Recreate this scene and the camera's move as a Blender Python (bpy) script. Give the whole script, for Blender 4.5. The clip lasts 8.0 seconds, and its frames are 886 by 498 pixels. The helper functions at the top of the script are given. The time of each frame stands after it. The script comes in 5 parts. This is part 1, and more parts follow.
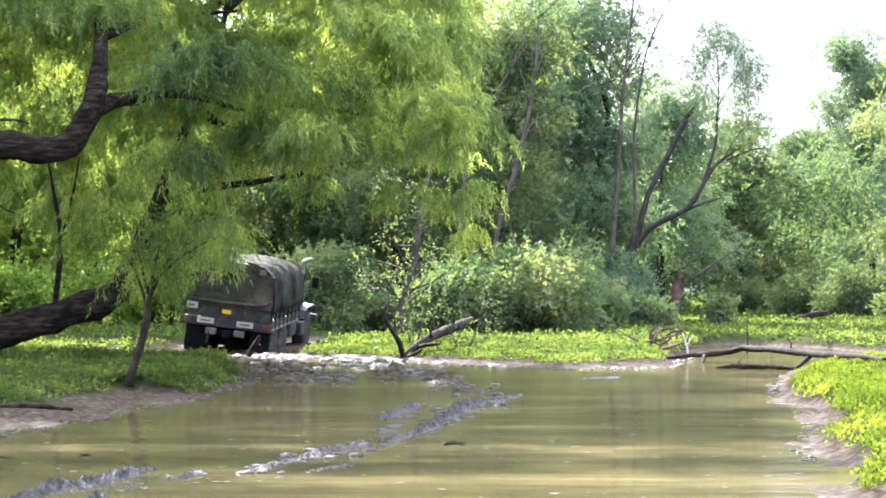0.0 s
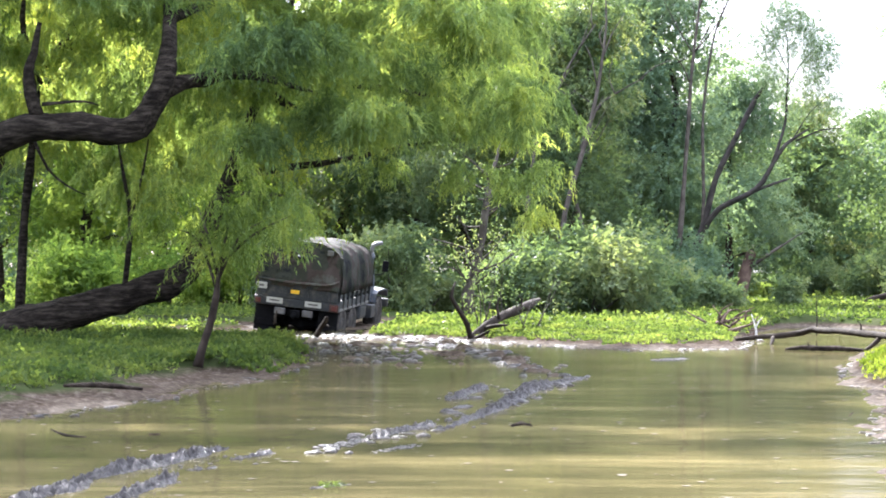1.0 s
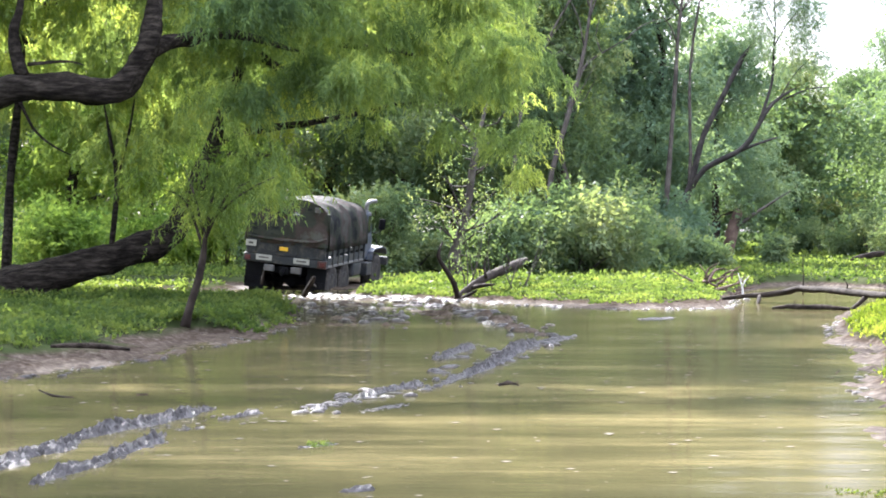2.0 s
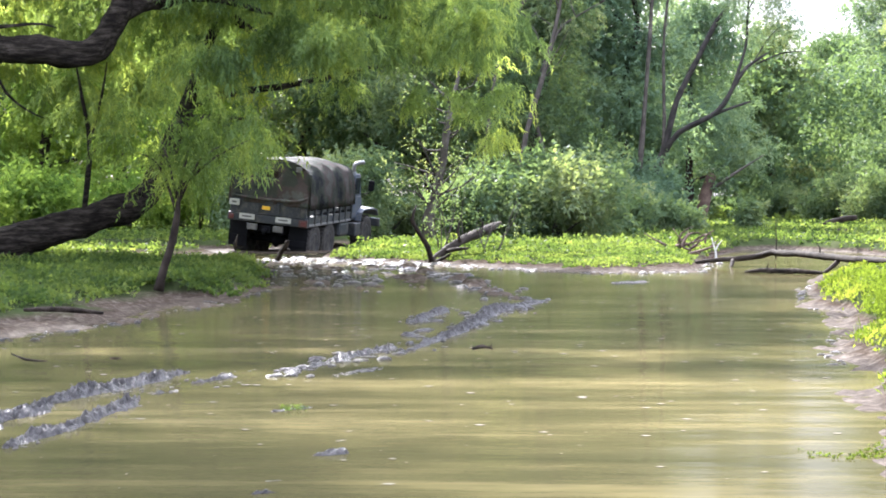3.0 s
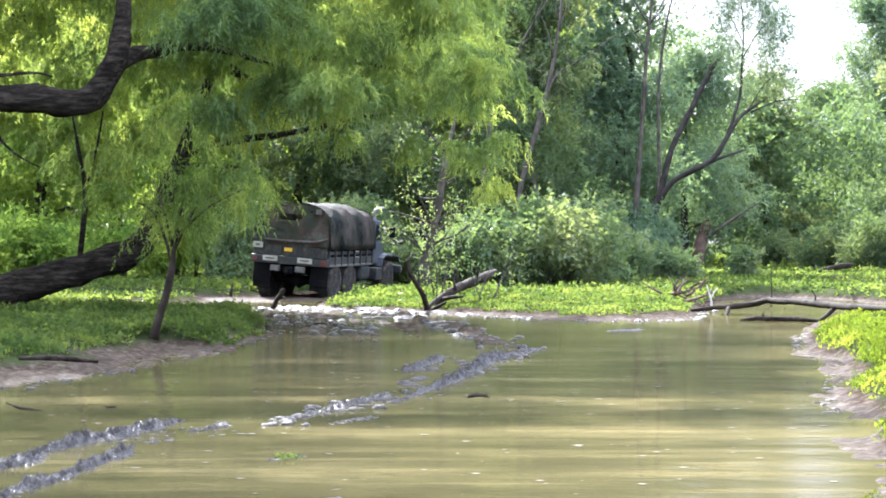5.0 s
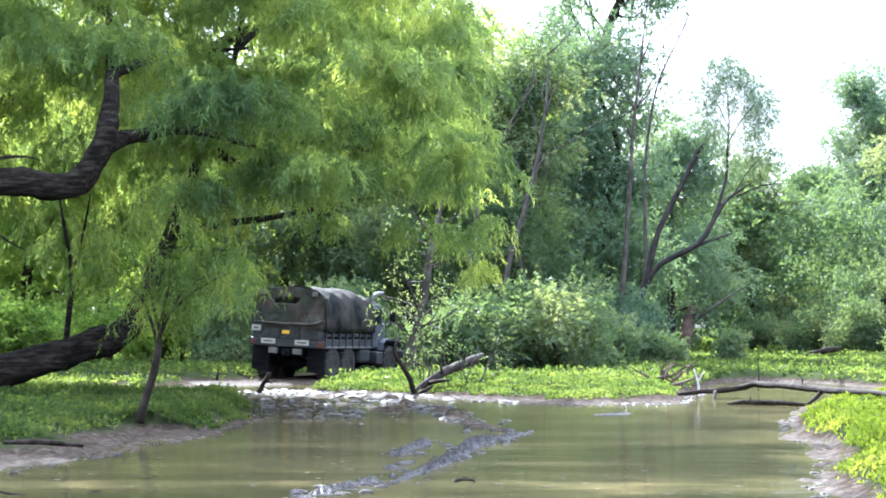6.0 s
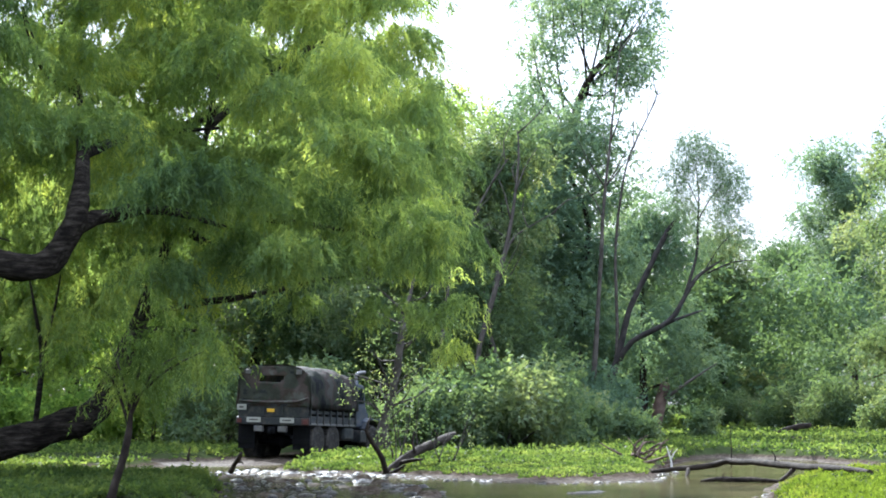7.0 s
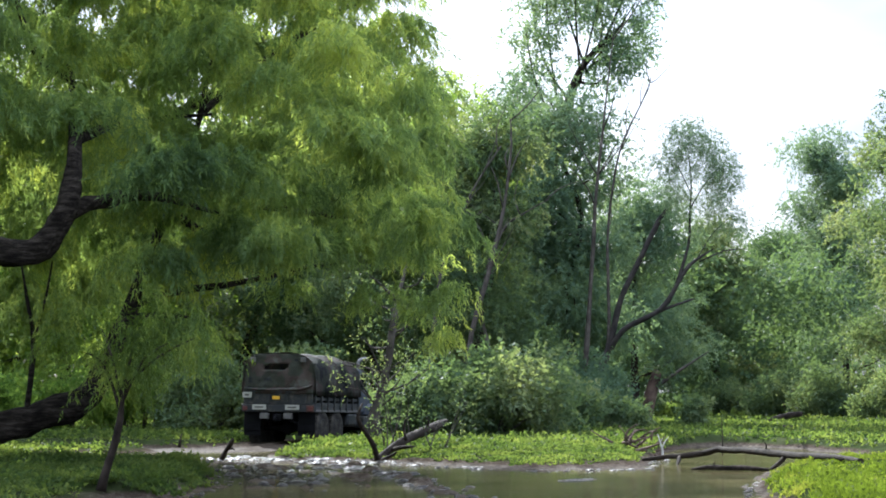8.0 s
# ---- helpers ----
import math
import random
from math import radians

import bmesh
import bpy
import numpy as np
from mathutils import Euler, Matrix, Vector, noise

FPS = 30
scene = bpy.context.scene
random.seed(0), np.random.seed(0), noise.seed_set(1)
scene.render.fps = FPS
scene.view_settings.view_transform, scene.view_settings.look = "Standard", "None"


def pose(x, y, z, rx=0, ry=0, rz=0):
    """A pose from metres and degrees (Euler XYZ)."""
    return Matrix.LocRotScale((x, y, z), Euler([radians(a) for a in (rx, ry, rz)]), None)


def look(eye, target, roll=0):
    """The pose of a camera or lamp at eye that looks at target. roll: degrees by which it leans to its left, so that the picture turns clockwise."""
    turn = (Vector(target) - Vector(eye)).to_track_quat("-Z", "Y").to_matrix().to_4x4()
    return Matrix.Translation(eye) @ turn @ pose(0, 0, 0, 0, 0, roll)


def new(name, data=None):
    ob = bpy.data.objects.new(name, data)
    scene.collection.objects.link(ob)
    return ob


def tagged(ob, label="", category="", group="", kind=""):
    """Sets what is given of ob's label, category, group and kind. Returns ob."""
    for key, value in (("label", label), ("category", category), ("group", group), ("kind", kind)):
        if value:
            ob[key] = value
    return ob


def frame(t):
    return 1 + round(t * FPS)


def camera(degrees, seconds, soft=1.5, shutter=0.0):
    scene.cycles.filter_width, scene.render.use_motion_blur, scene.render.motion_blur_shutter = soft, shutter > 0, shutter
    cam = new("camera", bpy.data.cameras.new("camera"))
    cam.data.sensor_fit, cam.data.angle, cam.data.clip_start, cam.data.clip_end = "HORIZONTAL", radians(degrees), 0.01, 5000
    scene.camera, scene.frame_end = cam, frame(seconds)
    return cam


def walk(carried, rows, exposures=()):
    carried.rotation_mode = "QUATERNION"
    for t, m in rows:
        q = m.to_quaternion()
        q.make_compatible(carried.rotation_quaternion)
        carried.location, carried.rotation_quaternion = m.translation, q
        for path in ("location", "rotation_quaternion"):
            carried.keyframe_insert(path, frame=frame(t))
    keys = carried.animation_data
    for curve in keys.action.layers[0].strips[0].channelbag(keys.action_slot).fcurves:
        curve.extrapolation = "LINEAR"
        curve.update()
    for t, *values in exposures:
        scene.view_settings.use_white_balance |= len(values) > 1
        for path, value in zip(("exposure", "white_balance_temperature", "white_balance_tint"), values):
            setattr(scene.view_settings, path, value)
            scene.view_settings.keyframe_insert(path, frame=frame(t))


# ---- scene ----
EYE = 1.7

# ---------------------------------------------------------------- camera
cam = camera(26, 8.0, soft=1.8)
walk(cam, [
    (0, pose(0, 0, EYE, 91.248, -0.133, -0.457)),
    (0.5, pose(0, 0, EYE, 91.442, -0.275, 0.217)),
    (0.7, pose(0, 0, EYE, 90.530, -0.240, 1.480)),
    (1, pose(0, 0, EYE, 90.674, -0.193, 1.557)),
    (1.2, pose(0, 0, EYE, 90.303, -0.190, 1.607)),
    (2.3, pose(0, 0, EYE, 89.364, -0.061, 0.923)),
    (2.5, pose(0, 0, EYE, 89.194, -0.085, 0.770)),
    (3, pose(0, 0, EYE, 88.393, -0.127, 0.388)),
    (3.5, pose(0, 0, EYE, 88.242, 0.125, 0.512)),
    (4, pose(0, 0, EYE, 88.252, 0.055, 1.070)),
    (4.2, pose(0, 0, EYE, 88.420, 0.050, 1.095)),
    (5.3, pose(0, 0, EYE, 90.622, -0.091, 0.063)),
    (5.5, pose(0, 0, EYE, 91.158, -0.098, 0.243)),
    (6, pose(0, 0, EYE, 92.326, -0.083, -0.141)),
    (6.2, pose(0, 0, EYE, 93.640, 0.000, -0.100)),
    (6.5, pose(0, 0, EYE, 94.136, 0.116, -0.631)),
    (7, pose(0, 0, EYE, 94.667, 0.298, -0.973)),
    (7.5, pose(0, 0, EYE, 94.296, 0.314, -1.295)),
    (8, pose(0, 0, EYE, 94.289, 0.084, -1.223)),
], exposures=[
    (0.0, 3.0, 5900, 17), (1.2, 3.0, 5900, 17), (2.5, 2.94, 5850, 17), (4.2, 2.94, 5800, 17), (5.3, 3.0, 5600, 15), (6.0, 2.95, 5350, 14), (6.5, 2.7, 5400, 13), (7.2, 2.1, 5500, 10), (8.0, 1.87, 5600, 10)])

# ---------------------------------------------------------------- light
SUN_AZ = radians(-18)     # behind the place, left of the line of sight
SUN_EL = radians(35)
world = bpy.data.worlds.new("sky")
scene.world = world
world.use_nodes = True
wn = world.node_tree.nodes
wl = world.node_tree.links
wn.clear()
w_out = wn.new("ShaderNodeOutputWorld")
w_bg = wn.new("ShaderNodeBackground")
w_sky = wn.new("ShaderNodeTexSky")
w_sky.sky_type = "NISHITA"
w_sky.sun_disc = False
w_sky.sun_elevation = SUN_EL
w_sky.sun_rotation = SUN_AZ
w_sky.dust_density = 3.0
w_co = wn.new("ShaderNodeTexCoord")
w_map = wn.new("ShaderNodeMapping")
w_map.inputs["Scale"].default_value = (1.0, 1.0, 3.0)
w_noise = wn.new("ShaderNodeTexNoise")
w_noise.inputs["Scale"].default_value = 2.2
w_noise.inputs["Detail"].default_value = 6.0
w_ramp = wn.new("ShaderNodeValToRGB")
w_ramp.color_ramp.elements[0].position = 0.30
w_ramp.color_ramp.elements[0].color = (0.8, 0.8, 0.8, 1)
w_ramp.color_ramp.elements[1].position = 0.62
w_ramp.color_ramp.elements[1].color = (0.95, 0.95, 0.95, 1)
w_mix = wn.new("ShaderNodeMix")
w_mix.data_type = "RGBA"
w_cloud = wn.new("ShaderNodeTexNoise")
w_cloud.inputs["Scale"].default_value = 3.0
w_cloud.inputs["Detail"].default_value = 4.0
w_tone = wn.new("ShaderNodeValToRGB")
w_tone.color_ramp.elements[0].position = 0.36
w_tone.color_ramp.elements[0].color = (2.5, 2.75, 3.3, 1)
w_tone.color_ramp.elements[1].position = 0.66
w_tone.color_ramp.elements[1].color = (5.4, 5.5, 5.7, 1)
wl.new(w_map.outputs["Vector"], w_cloud.inputs["Vector"])
wl.new(w_cloud.outputs["Fac"], w_tone.inputs["Fac"])
w_sep = wn.new("ShaderNodeSeparateXYZ")
w_lift = wn.new("ShaderNodeMapRange")
w_lift.inputs["To Min"].default_value = 0.3
w_lift.inputs["To Max"].default_value = 2.2
w_dome = wn.new("ShaderNodeVectorMath")
w_dome.operation = "SCALE"
wl.new(w_co.outputs["Generated"], w_sep.inputs[0])
wl.new(w_sep.outputs["Z"], w_lift.inputs["Value"])
wl.new(w_tone.outputs["Color"], w_dome.inputs[0])
wl.new(w_lift.outputs["Result"], w_dome.inputs["Scale"])
wl.new(w_dome.outputs["Vector"], w_mix.inputs["B"])
wl.new(w_co.outputs["Generated"], w_map.inputs["Vector"])
wl.new(w_map.outputs["Vector"], w_noise.inputs["Vector"])
wl.new(w_noise.outputs["Fac"], w_ramp.inputs["Fac"])
wl.new(w_ramp.outputs["Color"], w_mix.inputs["Factor"])
wl.new(w_sky.outputs["Color"], w_mix.inputs["A"])
wl.new(w_mix.outputs["Result"], w_bg.inputs["Color"])
w_bg.inputs["Strength"].default_value = 0.13
wl.new(w_bg.outputs["Background"], w_out.inputs["Surface"])

sun = new("sun", bpy.data.lights.new("sun", "SUN"))
sun.data.energy = 4.2
sun.data.angle = radians(1.0)
sun.data.color = (1.0, 0.95, 0.84)
sun_dir = Vector((math.sin(SUN_AZ) * math.cos(SUN_EL), math.cos(SUN_AZ) * math.cos(SUN_EL), math.sin(SUN_EL)))
sun.matrix_world = look(sun_dir * 100, (0, 0, 0))


# ---------------------------------------------------------------- materials
def ramp_node(nt, stops):
    r = nt.nodes.new("ShaderNodeValToRGB")
    els = r.color_ramp.elements
    while len(els) < len(stops):
        els.new(0.5)
    for e, (p, c) in zip(els, stops):
        e.position, e.color = p, (*c, 1)
    return r


def noise_node(nt, vec, scale, detail=5.0, rough=0.55, stretch=None):
    if stretch:
        m = nt.nodes.new("ShaderNodeMapping")
        m.inputs["Scale"].default_value = stretch
        nt.links.new(vec, m.inputs["Vector"])
        vec = m.outputs["Vector"]
    n = nt.nodes.new("ShaderNodeTexNoise")
    n.inputs["Scale"].default_value = scale
    n.inputs["Detail"].default_value = detail
    n.inputs["Roughness"].default_value = rough
    nt.links.new(vec, n.inputs["Vector"])
    return n


def surface(name, stops, scale=3.0, rough=0.7, metal=0.0, bump=0.2, bump_scale=30.0, grime=None, stretch=None, depth=0.02, spec=0.4):
    """A weathered solid: two scales of colour, a bump, patches of grime."""
    m = bpy.data.materials.new(name)
    m.use_nodes = True
    nt = m.node_tree
    b = nt.nodes["Principled BSDF"]
    co = nt.nodes.new("ShaderNodeTexCoord")
    vec = co.outputs["Object"]
    big = noise_node(nt, vec, scale, 6.0, 0.6, stretch)
    r = ramp_node(nt, stops)
    nt.links.new(big.outputs["Fac"], r.inputs["Fac"])
    colour = r.outputs["Color"]
    fine = noise_node(nt, vec, bump_scale, 8.0, 0.65, stretch)
    if grime:
        g = noise_node(nt, vec, scale * 2.7, 7.0, 0.7)
        gr = ramp_node(nt, [(0.48, (0, 0, 0)), (0.66, (1, 1, 1))])
        nt.links.new(g.outputs["Fac"], gr.inputs["Fac"])
        mx = nt.nodes.new("ShaderNodeMix")
        mx.data_type = "RGBA"
        mx.inputs["B"].default_value = (*grime, 1)
        nt.links.new(gr.outputs["Color"], mx.inputs["Factor"])
        nt.links.new(colour, mx.inputs["A"])
        colour = mx.outputs["Result"]
    nt.links.new(colour, b.inputs["Base Color"])
    b.inputs["Roughness"].default_value = rough
    b.inputs["Metallic"].default_value = metal
    b.inputs["Specular IOR Level"].default_value = spec
    bp = nt.nodes.new("ShaderNodeBump")
    bp.inputs["Strength"].default_value = bump
    bp.inputs["Distance"].default_value = depth
    nt.links.new(fine.outputs["Fac"], bp.inputs["Height"])
    nt.links.new(bp.outputs["Normal"], b.inputs["Normal"])
    return m


def foliage(name, dark, mid, light, trans=0.45, patch=0.5):
    """Leaves: each leaf its own shade, light passing through; larger patches paint sunlit and shaded clumps."""
    m = bpy.data.materials.new(name)
    m.use_nodes = True
    nt = m.node_tree
    nt.nodes.clear()
    out = nt.nodes.new("ShaderNodeOutputMaterial")
    geo = nt.nodes.new("ShaderNodeNewGeometry")
    n = noise_node(nt, geo.outputs["Position"], patch, 3.0, 0.5)
    add = nt.nodes.new("ShaderNodeMath")
    add.operation = "MULTIPLY_ADD"
    add.inputs[1].default_value = 0.28
    nt.links.new(geo.outputs["Random Per Island"], add.inputs[0])
    # Strong contrast: sunlit against dark clumps is painted into the patches.
    sub = nt.nodes.new("ShaderNodeMath")
    sub.operation = "MULTIPLY_ADD"
    sub.inputs[1].default_value = 2.0
    sub.inputs[2].default_value = -0.64
    nt.links.new(n.outputs["Fac"], sub.inputs[0])
    nt.links.new(sub.outputs[0], add.inputs[2])
    r = ramp_node(nt, [(0.1, dark), (0.5, mid), (0.95, light)])
    nt.links.new(add.outputs[0], r.inputs["Fac"])
    d = nt.nodes.new("ShaderNodeBsdfPrincipled")
    d.inputs["Roughness"].default_value = 0.5
    d.inputs["Specular IOR Level"].default_value = 0.03
    t = nt.nodes.new("ShaderNodeBsdfTranslucent")
    warm = nt.nodes.new("ShaderNodeMix")
    warm.data_type = "RGBA"
    warm.blend_type = "MULTIPLY"
    warm.inputs["Factor"].default_value = 1.0
    warm.inputs["B"].default_value = (1.9, 1.7, 0.8, 1)
    nt.links.new(r.outputs["Color"], warm.inputs["A"])
    nt.links.new(r.outputs["Color"], d.inputs["Base Color"])
    nt.links.new(warm.outputs["Result"], t.inputs["Color"])
    mix = nt.nodes.new("ShaderNodeMixShader")
    mix.inputs["Fac"].default_value = trans
    nt.links.new(d.outputs["BSDF"], mix.inputs[1])
    nt.links.new(t.outputs["BSDF"], mix.inputs[2])
    nt.links.new(mix.outputs["Shader"], out.inputs["Surface"])
    return m


def ground_material():
    """Soil under the plants, and bare wet mud wherever the ground lies low by the water."""
    m = bpy.data.materials.new("bank_soil_and_mud")
    m.use_nodes = True
    nt = m.node_tree
    b = nt.nodes["Principled BSDF"]
    geo = nt.nodes.new("ShaderNodeNewGeometry")
    pos = geo.outputs["Position"]
    sep = nt.nodes.new("ShaderNodeSeparateXYZ")
    nt.links.new(pos, sep.inputs[0])
    n1 = noise_node(nt, pos, 0.9, 6.0, 0.6)
    n2 = noise_node(nt, pos, 9.0, 8.0, 0.7)
    mud = ramp_node(nt, [(0.3, (0.018, 0.0135, 0.01)), (0.5, (0.048, 0.037, 0.028)), (0.72, (0.125, 0.104, 0.083))])
    nt.links.new(n2.outputs["Fac"], mud.inputs["Fac"])
    soil = ramp_node(nt, [(0.3, (0.018, 0.022, 0.010)), (0.55, (0.03, 0.04, 0.015)), (0.8, (0.05, 0.05, 0.028))])
    nt.links.new(n1.outputs["Fac"], soil.inputs["Fac"])
    lev = nt.nodes.new("ShaderNodeMath")
    lev.operation = "MULTIPLY_ADD"
    lev.inputs[1].default_value = 0.16
    nt.links.new(n1.outputs["Fac"], lev.inputs[0])
    nt.links.new(sep.outputs["Z"], lev.inputs[2])
    mask = nt.nodes.new("ShaderNodeMapRange")
    mask.inputs["From Min"].default_value = 0.17
    mask.inputs["From Max"].default_value = 0.24
    nt.links.new(lev.outputs[0], mask.inputs["Value"])
    mx = nt.nodes.new("ShaderNodeMix")
    mx.data_type = "RGBA"
    nt.links.new(mask.outputs["Result"], mx.inputs["Factor"])
    nt.links.new(mud.outputs["Color"], mx.inputs["A"])
    nt.links.new(soil.outputs["Color"], mx.inputs["B"])
    nt.links.new(mx.outputs["Result"], b.inputs["Base Color"])
    wet = nt.nodes.new("ShaderNodeMapRange")
    wet.inputs["From Min"].default_value = 0.015
    wet.inputs["From Max"].default_value = 0.07
    wet.inputs["To Min"].default_value = 0.012
    wet.inputs["To Max"].default_value = 0.0
    nt.links.new(sep.outputs["Z"], wet.inputs["Value"])
    nt.links.new(wet.outputs["Result"], b.inputs["Specular IOR Level"])
    rg = nt.nodes.new("ShaderNodeMapRange")
    rg.inputs["To Min"].default_value = 0.6
    rg.inputs["To Max"].default_value = 0.9
    nt.links.new(mask.outputs["Result"], rg.inputs["Value"])
    nt.links.new(rg.outputs["Result"], b.inputs["Roughness"])
    bp = nt.nodes.new("ShaderNodeBump")
    bp.inputs["Strength"].default_value = 0.7
    bp.inputs["Distance"].default_value = 0.05
    nt.links.new(n2.outputs["Fac"], bp.inputs["Height"])
    nt.links.new(bp.outputs["Normal"], b.inputs["Normal"])
    return m


def water_material():
    """Turbid ochre flood water, calm, with faint long ripples whose light and dark streaks are painted in colour."""
    m = bpy.data.materials.new("muddy_water")
    m.use_nodes = True
    nt = m.node_tree
    b = nt.nodes["Principled BSDF"]
    geo = nt.nodes.new("ShaderNodeNewGeometry")
    pos = geo.outputs["Position"]
    n1 = noise_node(nt, pos, 0.45, 6.0, 0.62, (0.3, 1.0, 1.0))
    # Fine cross streaks stand in for ripple light and dark, mixed into the colour.
    n2 = noise_node(nt, pos, 2.2, 6.0, 0.7, (0.16, 1.0, 1.0))
    both = nt.nodes.new("ShaderNodeMath")
    both.operation = "MULTIPLY_ADD"
    both.inputs[1].default_value = 0.45
    nt.links.new(n2.outputs["Fac"], both.inputs[0])
    half = nt.nodes.new("ShaderNodeMath")
    half.operation = "MULTIPLY"
    half.inputs[1].default_value = 0.55
    nt.links.new(n1.outputs["Fac"], half.inputs[0])
    nt.links.new(half.outputs[0], both.inputs[2])
    r = ramp_node(nt, [(0.36, (0.027, 0.026, 0.012)), (0.5, (0.049, 0.043, 0.019)), (0.62, (0.098, 0.081, 0.037))])
    nt.links.new(both.outputs[0], r.inputs["Fac"])
    nt.links.new(r.outputs["Color"], b.inputs["Base Color"])
    b.inputs["IOR"].default_value = 1.028
    b.inputs["Roughness"].default_value = 0.07
    w1 = noise_node(nt, pos, 1.3, 3.0, 0.5, (0.6, 1.0, 1.0))
    w2 = noise_node(nt, pos, 8.0, 3.0, 0.6, (0.4, 1.0, 1.0))
    s = nt.nodes.new("ShaderNodeMath")
    s.operation = "MULTIPLY_ADD"
    s.inputs[1].default_value = 0.2
    nt.links.new(w2.outputs["Fac"], s.inputs[0])
    nt.links.new(w1.outputs["Fac"], s.inputs[2])
    bp = nt.nodes.new("ShaderNodeBump")
    bp.inputs["Strength"].default_value = 0.35
    bp.inputs["Distance"].default_value = 0.035
    nt.links.new(s.outputs[0], bp.inputs["Height"])
    nt.links.new(bp.outputs["Normal"], b.inputs["Normal"])
    return m


GROUND = ground_material()
WATER = water_material()
MUD = surface("wet_mud", [(0.34, (0.012, 0.01, 0.009)), (0.5, (0.033, 0.029, 0.027)), (0.68, (0.1, 0.091, 0.085))],
              scale=14.0, rough=0.34, bump=1.0, bump_scale=42.0, depth=0.05, spec=0.22)
BARK = surface("dark_bark", [(0.3, (0.009, 0.007, 0.006)), (0.5, (0.03, 0.023, 0.018)), (0.7, (0.075, 0.06, 0.047))],
               scale=9.0, rough=0.92, bump=1.0, bump_scale=24.0, depth=0.09, spec=0.08)
GREY_BARK = surface("grey_bark", [(0.3, (0.035, 0.03, 0.025)), (0.55, (0.075, 0.065, 0.055)), (0.8, (0.14, 0.125, 0.105))],
                    scale=3.0, rough=0.9, bump=0.8, bump_scale=12.0, depth=0.04, spec=0.08)
DEAD_WOOD = surface("weathered_dead_wood", [(0.3, (0.011, 0.0085, 0.0065)), (0.5, (0.026, 0.02, 0.0155)), (0.8, (0.06, 0.048, 0.037))],
                    scale=3.5, rough=0.85, bump=0.8, bump_scale=16.0, depth=0.04, spec=0.08)
STUMP_WOOD = surface("rotten_red_brown_wood", [(0.3, (0.04, 0.026, 0.02)), (0.55, (0.085, 0.058, 0.045)), (0.8, (0.15, 0.11, 0.085))],
                     scale=2.5, rough=0.9, bump=0.9, bump_scale=10.0, depth=0.05, spec=0.08)
PALE_WOOD = surface("bleached_wood", [(0.3, (0.3, 0.28, 0.25)), (0.7, (0.5, 0.48, 0.44))], scale=6.0, rough=0.8, bump=0.4, bump_scale=20.0)
LIMB_BARK = surface("furrowed_willow_bark", [(0.34, (0.008, 0.0065, 0.0055)), (0.5, (0.026, 0.021, 0.017)), (0.68, (0.065, 0.054, 0.043))],
                    scale=13.0, rough=0.92, bump=1.0, bump_scale=22.0, depth=0.12, spec=0.08, stretch=(0.22, 1.0, 1.0))
# Bark of the far forked tree, greyed: haze is put into the colour.
HAZED_BARK = surface("haze_greyed_bark", [(0.3, (0.02, 0.018, 0.017)), (0.55, (0.045, 0.04, 0.036)), (0.8, (0.09, 0.08, 0.07))],
                         scale=3.0, rough=0.9, bump=0.8, bump_scale=12.0, depth=0.04, spec=0.08)
# Dark end takes the crown's blue-green inner shade, light end its sunlit yellow.
WILLOW = foliage("willow_leaves", (0.068, 0.113, 0.056), (0.155, 0.228, 0.095), (0.345, 0.405, 0.12), trans=0.6, patch=0.4)
# Willow leaves darkened to olive; the shade on the sapling is in the colour.
SHADED_WILLOW = foliage("shade_darkened_willow_leaves", (0.035, 0.06, 0.018), (0.075, 0.115, 0.032), (0.16, 0.205, 0.055), trans=0.6, patch=0.9)
BROAD = foliage("broad_leaves", (0.046, 0.080, 0.048), (0.088, 0.132, 0.074), (0.162, 0.196, 0.11), trans=0.5, patch=0.3)
# Greyer, bluer and lighter than BROAD: distance haze put into the leaf colour.
COOL = foliage("hazy_grey_green_leaves", (0.064, 0.107, 0.076), (0.105, 0.165, 0.118), (0.164, 0.228, 0.158), trans=0.45, patch=0.22)
YELLOW = foliage("young_yellow_leaves", (0.067, 0.125, 0.034), (0.129, 0.200, 0.055), (0.230, 0.300, 0.093), trans=0.7, patch=0.4)
# Muted, low-contrast greens: haze over the farthest trees is put into the colour.
DISTANT = foliage("haze_muted_leaves", (0.045, 0.078, 0.046), (0.064, 0.106, 0.06), (0.088, 0.135, 0.074), trans=0.45, patch=0.12)
WEED = foliage("low_weed_leaves", (0.024, 0.046, 0.017), (0.054, 0.085, 0.028), (0.1, 0.133, 0.046), trans=0.62, patch=0.7)
GRASS = foliage("grass_blades", (0.035, 0.055, 0.009), (0.061, 0.095, 0.016), (0.117, 0.135, 0.035), trans=0.66, patch=0.6)
ARMY = surface("dull_blue_grey_paint", [(0.3, (0.0136, 0.0155, 0.0174)), (0.55, (0.0223, 0.0254, 0.0285)), (0.8, (0.0341, 0.0372, 0.0384))],
               scale=2.0, rough=0.55, bump=0.1, bump_scale=60.0, grime=(0.075, 0.066, 0.055))
ARMY_DARK = surface("dark_chassis_paint", [(0.3, (0.004, 0.004, 0.005)), (0.6, (0.009, 0.009, 0.01)), (0.8, (0.022, 0.02, 0.018))],
                    scale=3.0, rough=0.85, bump=0.2, bump_scale=40.0, spec=0.08)
CAB_BLUE = surface("faded_blue_paint", [(0.3, (0.025, 0.033, 0.048)), (0.6, (0.038, 0.048, 0.066)), (0.8, (0.056, 0.064, 0.074))],
                   scale=2.0, rough=0.5, bump=0.1, bump_scale=60.0, grime=(0.1, 0.09, 0.075))
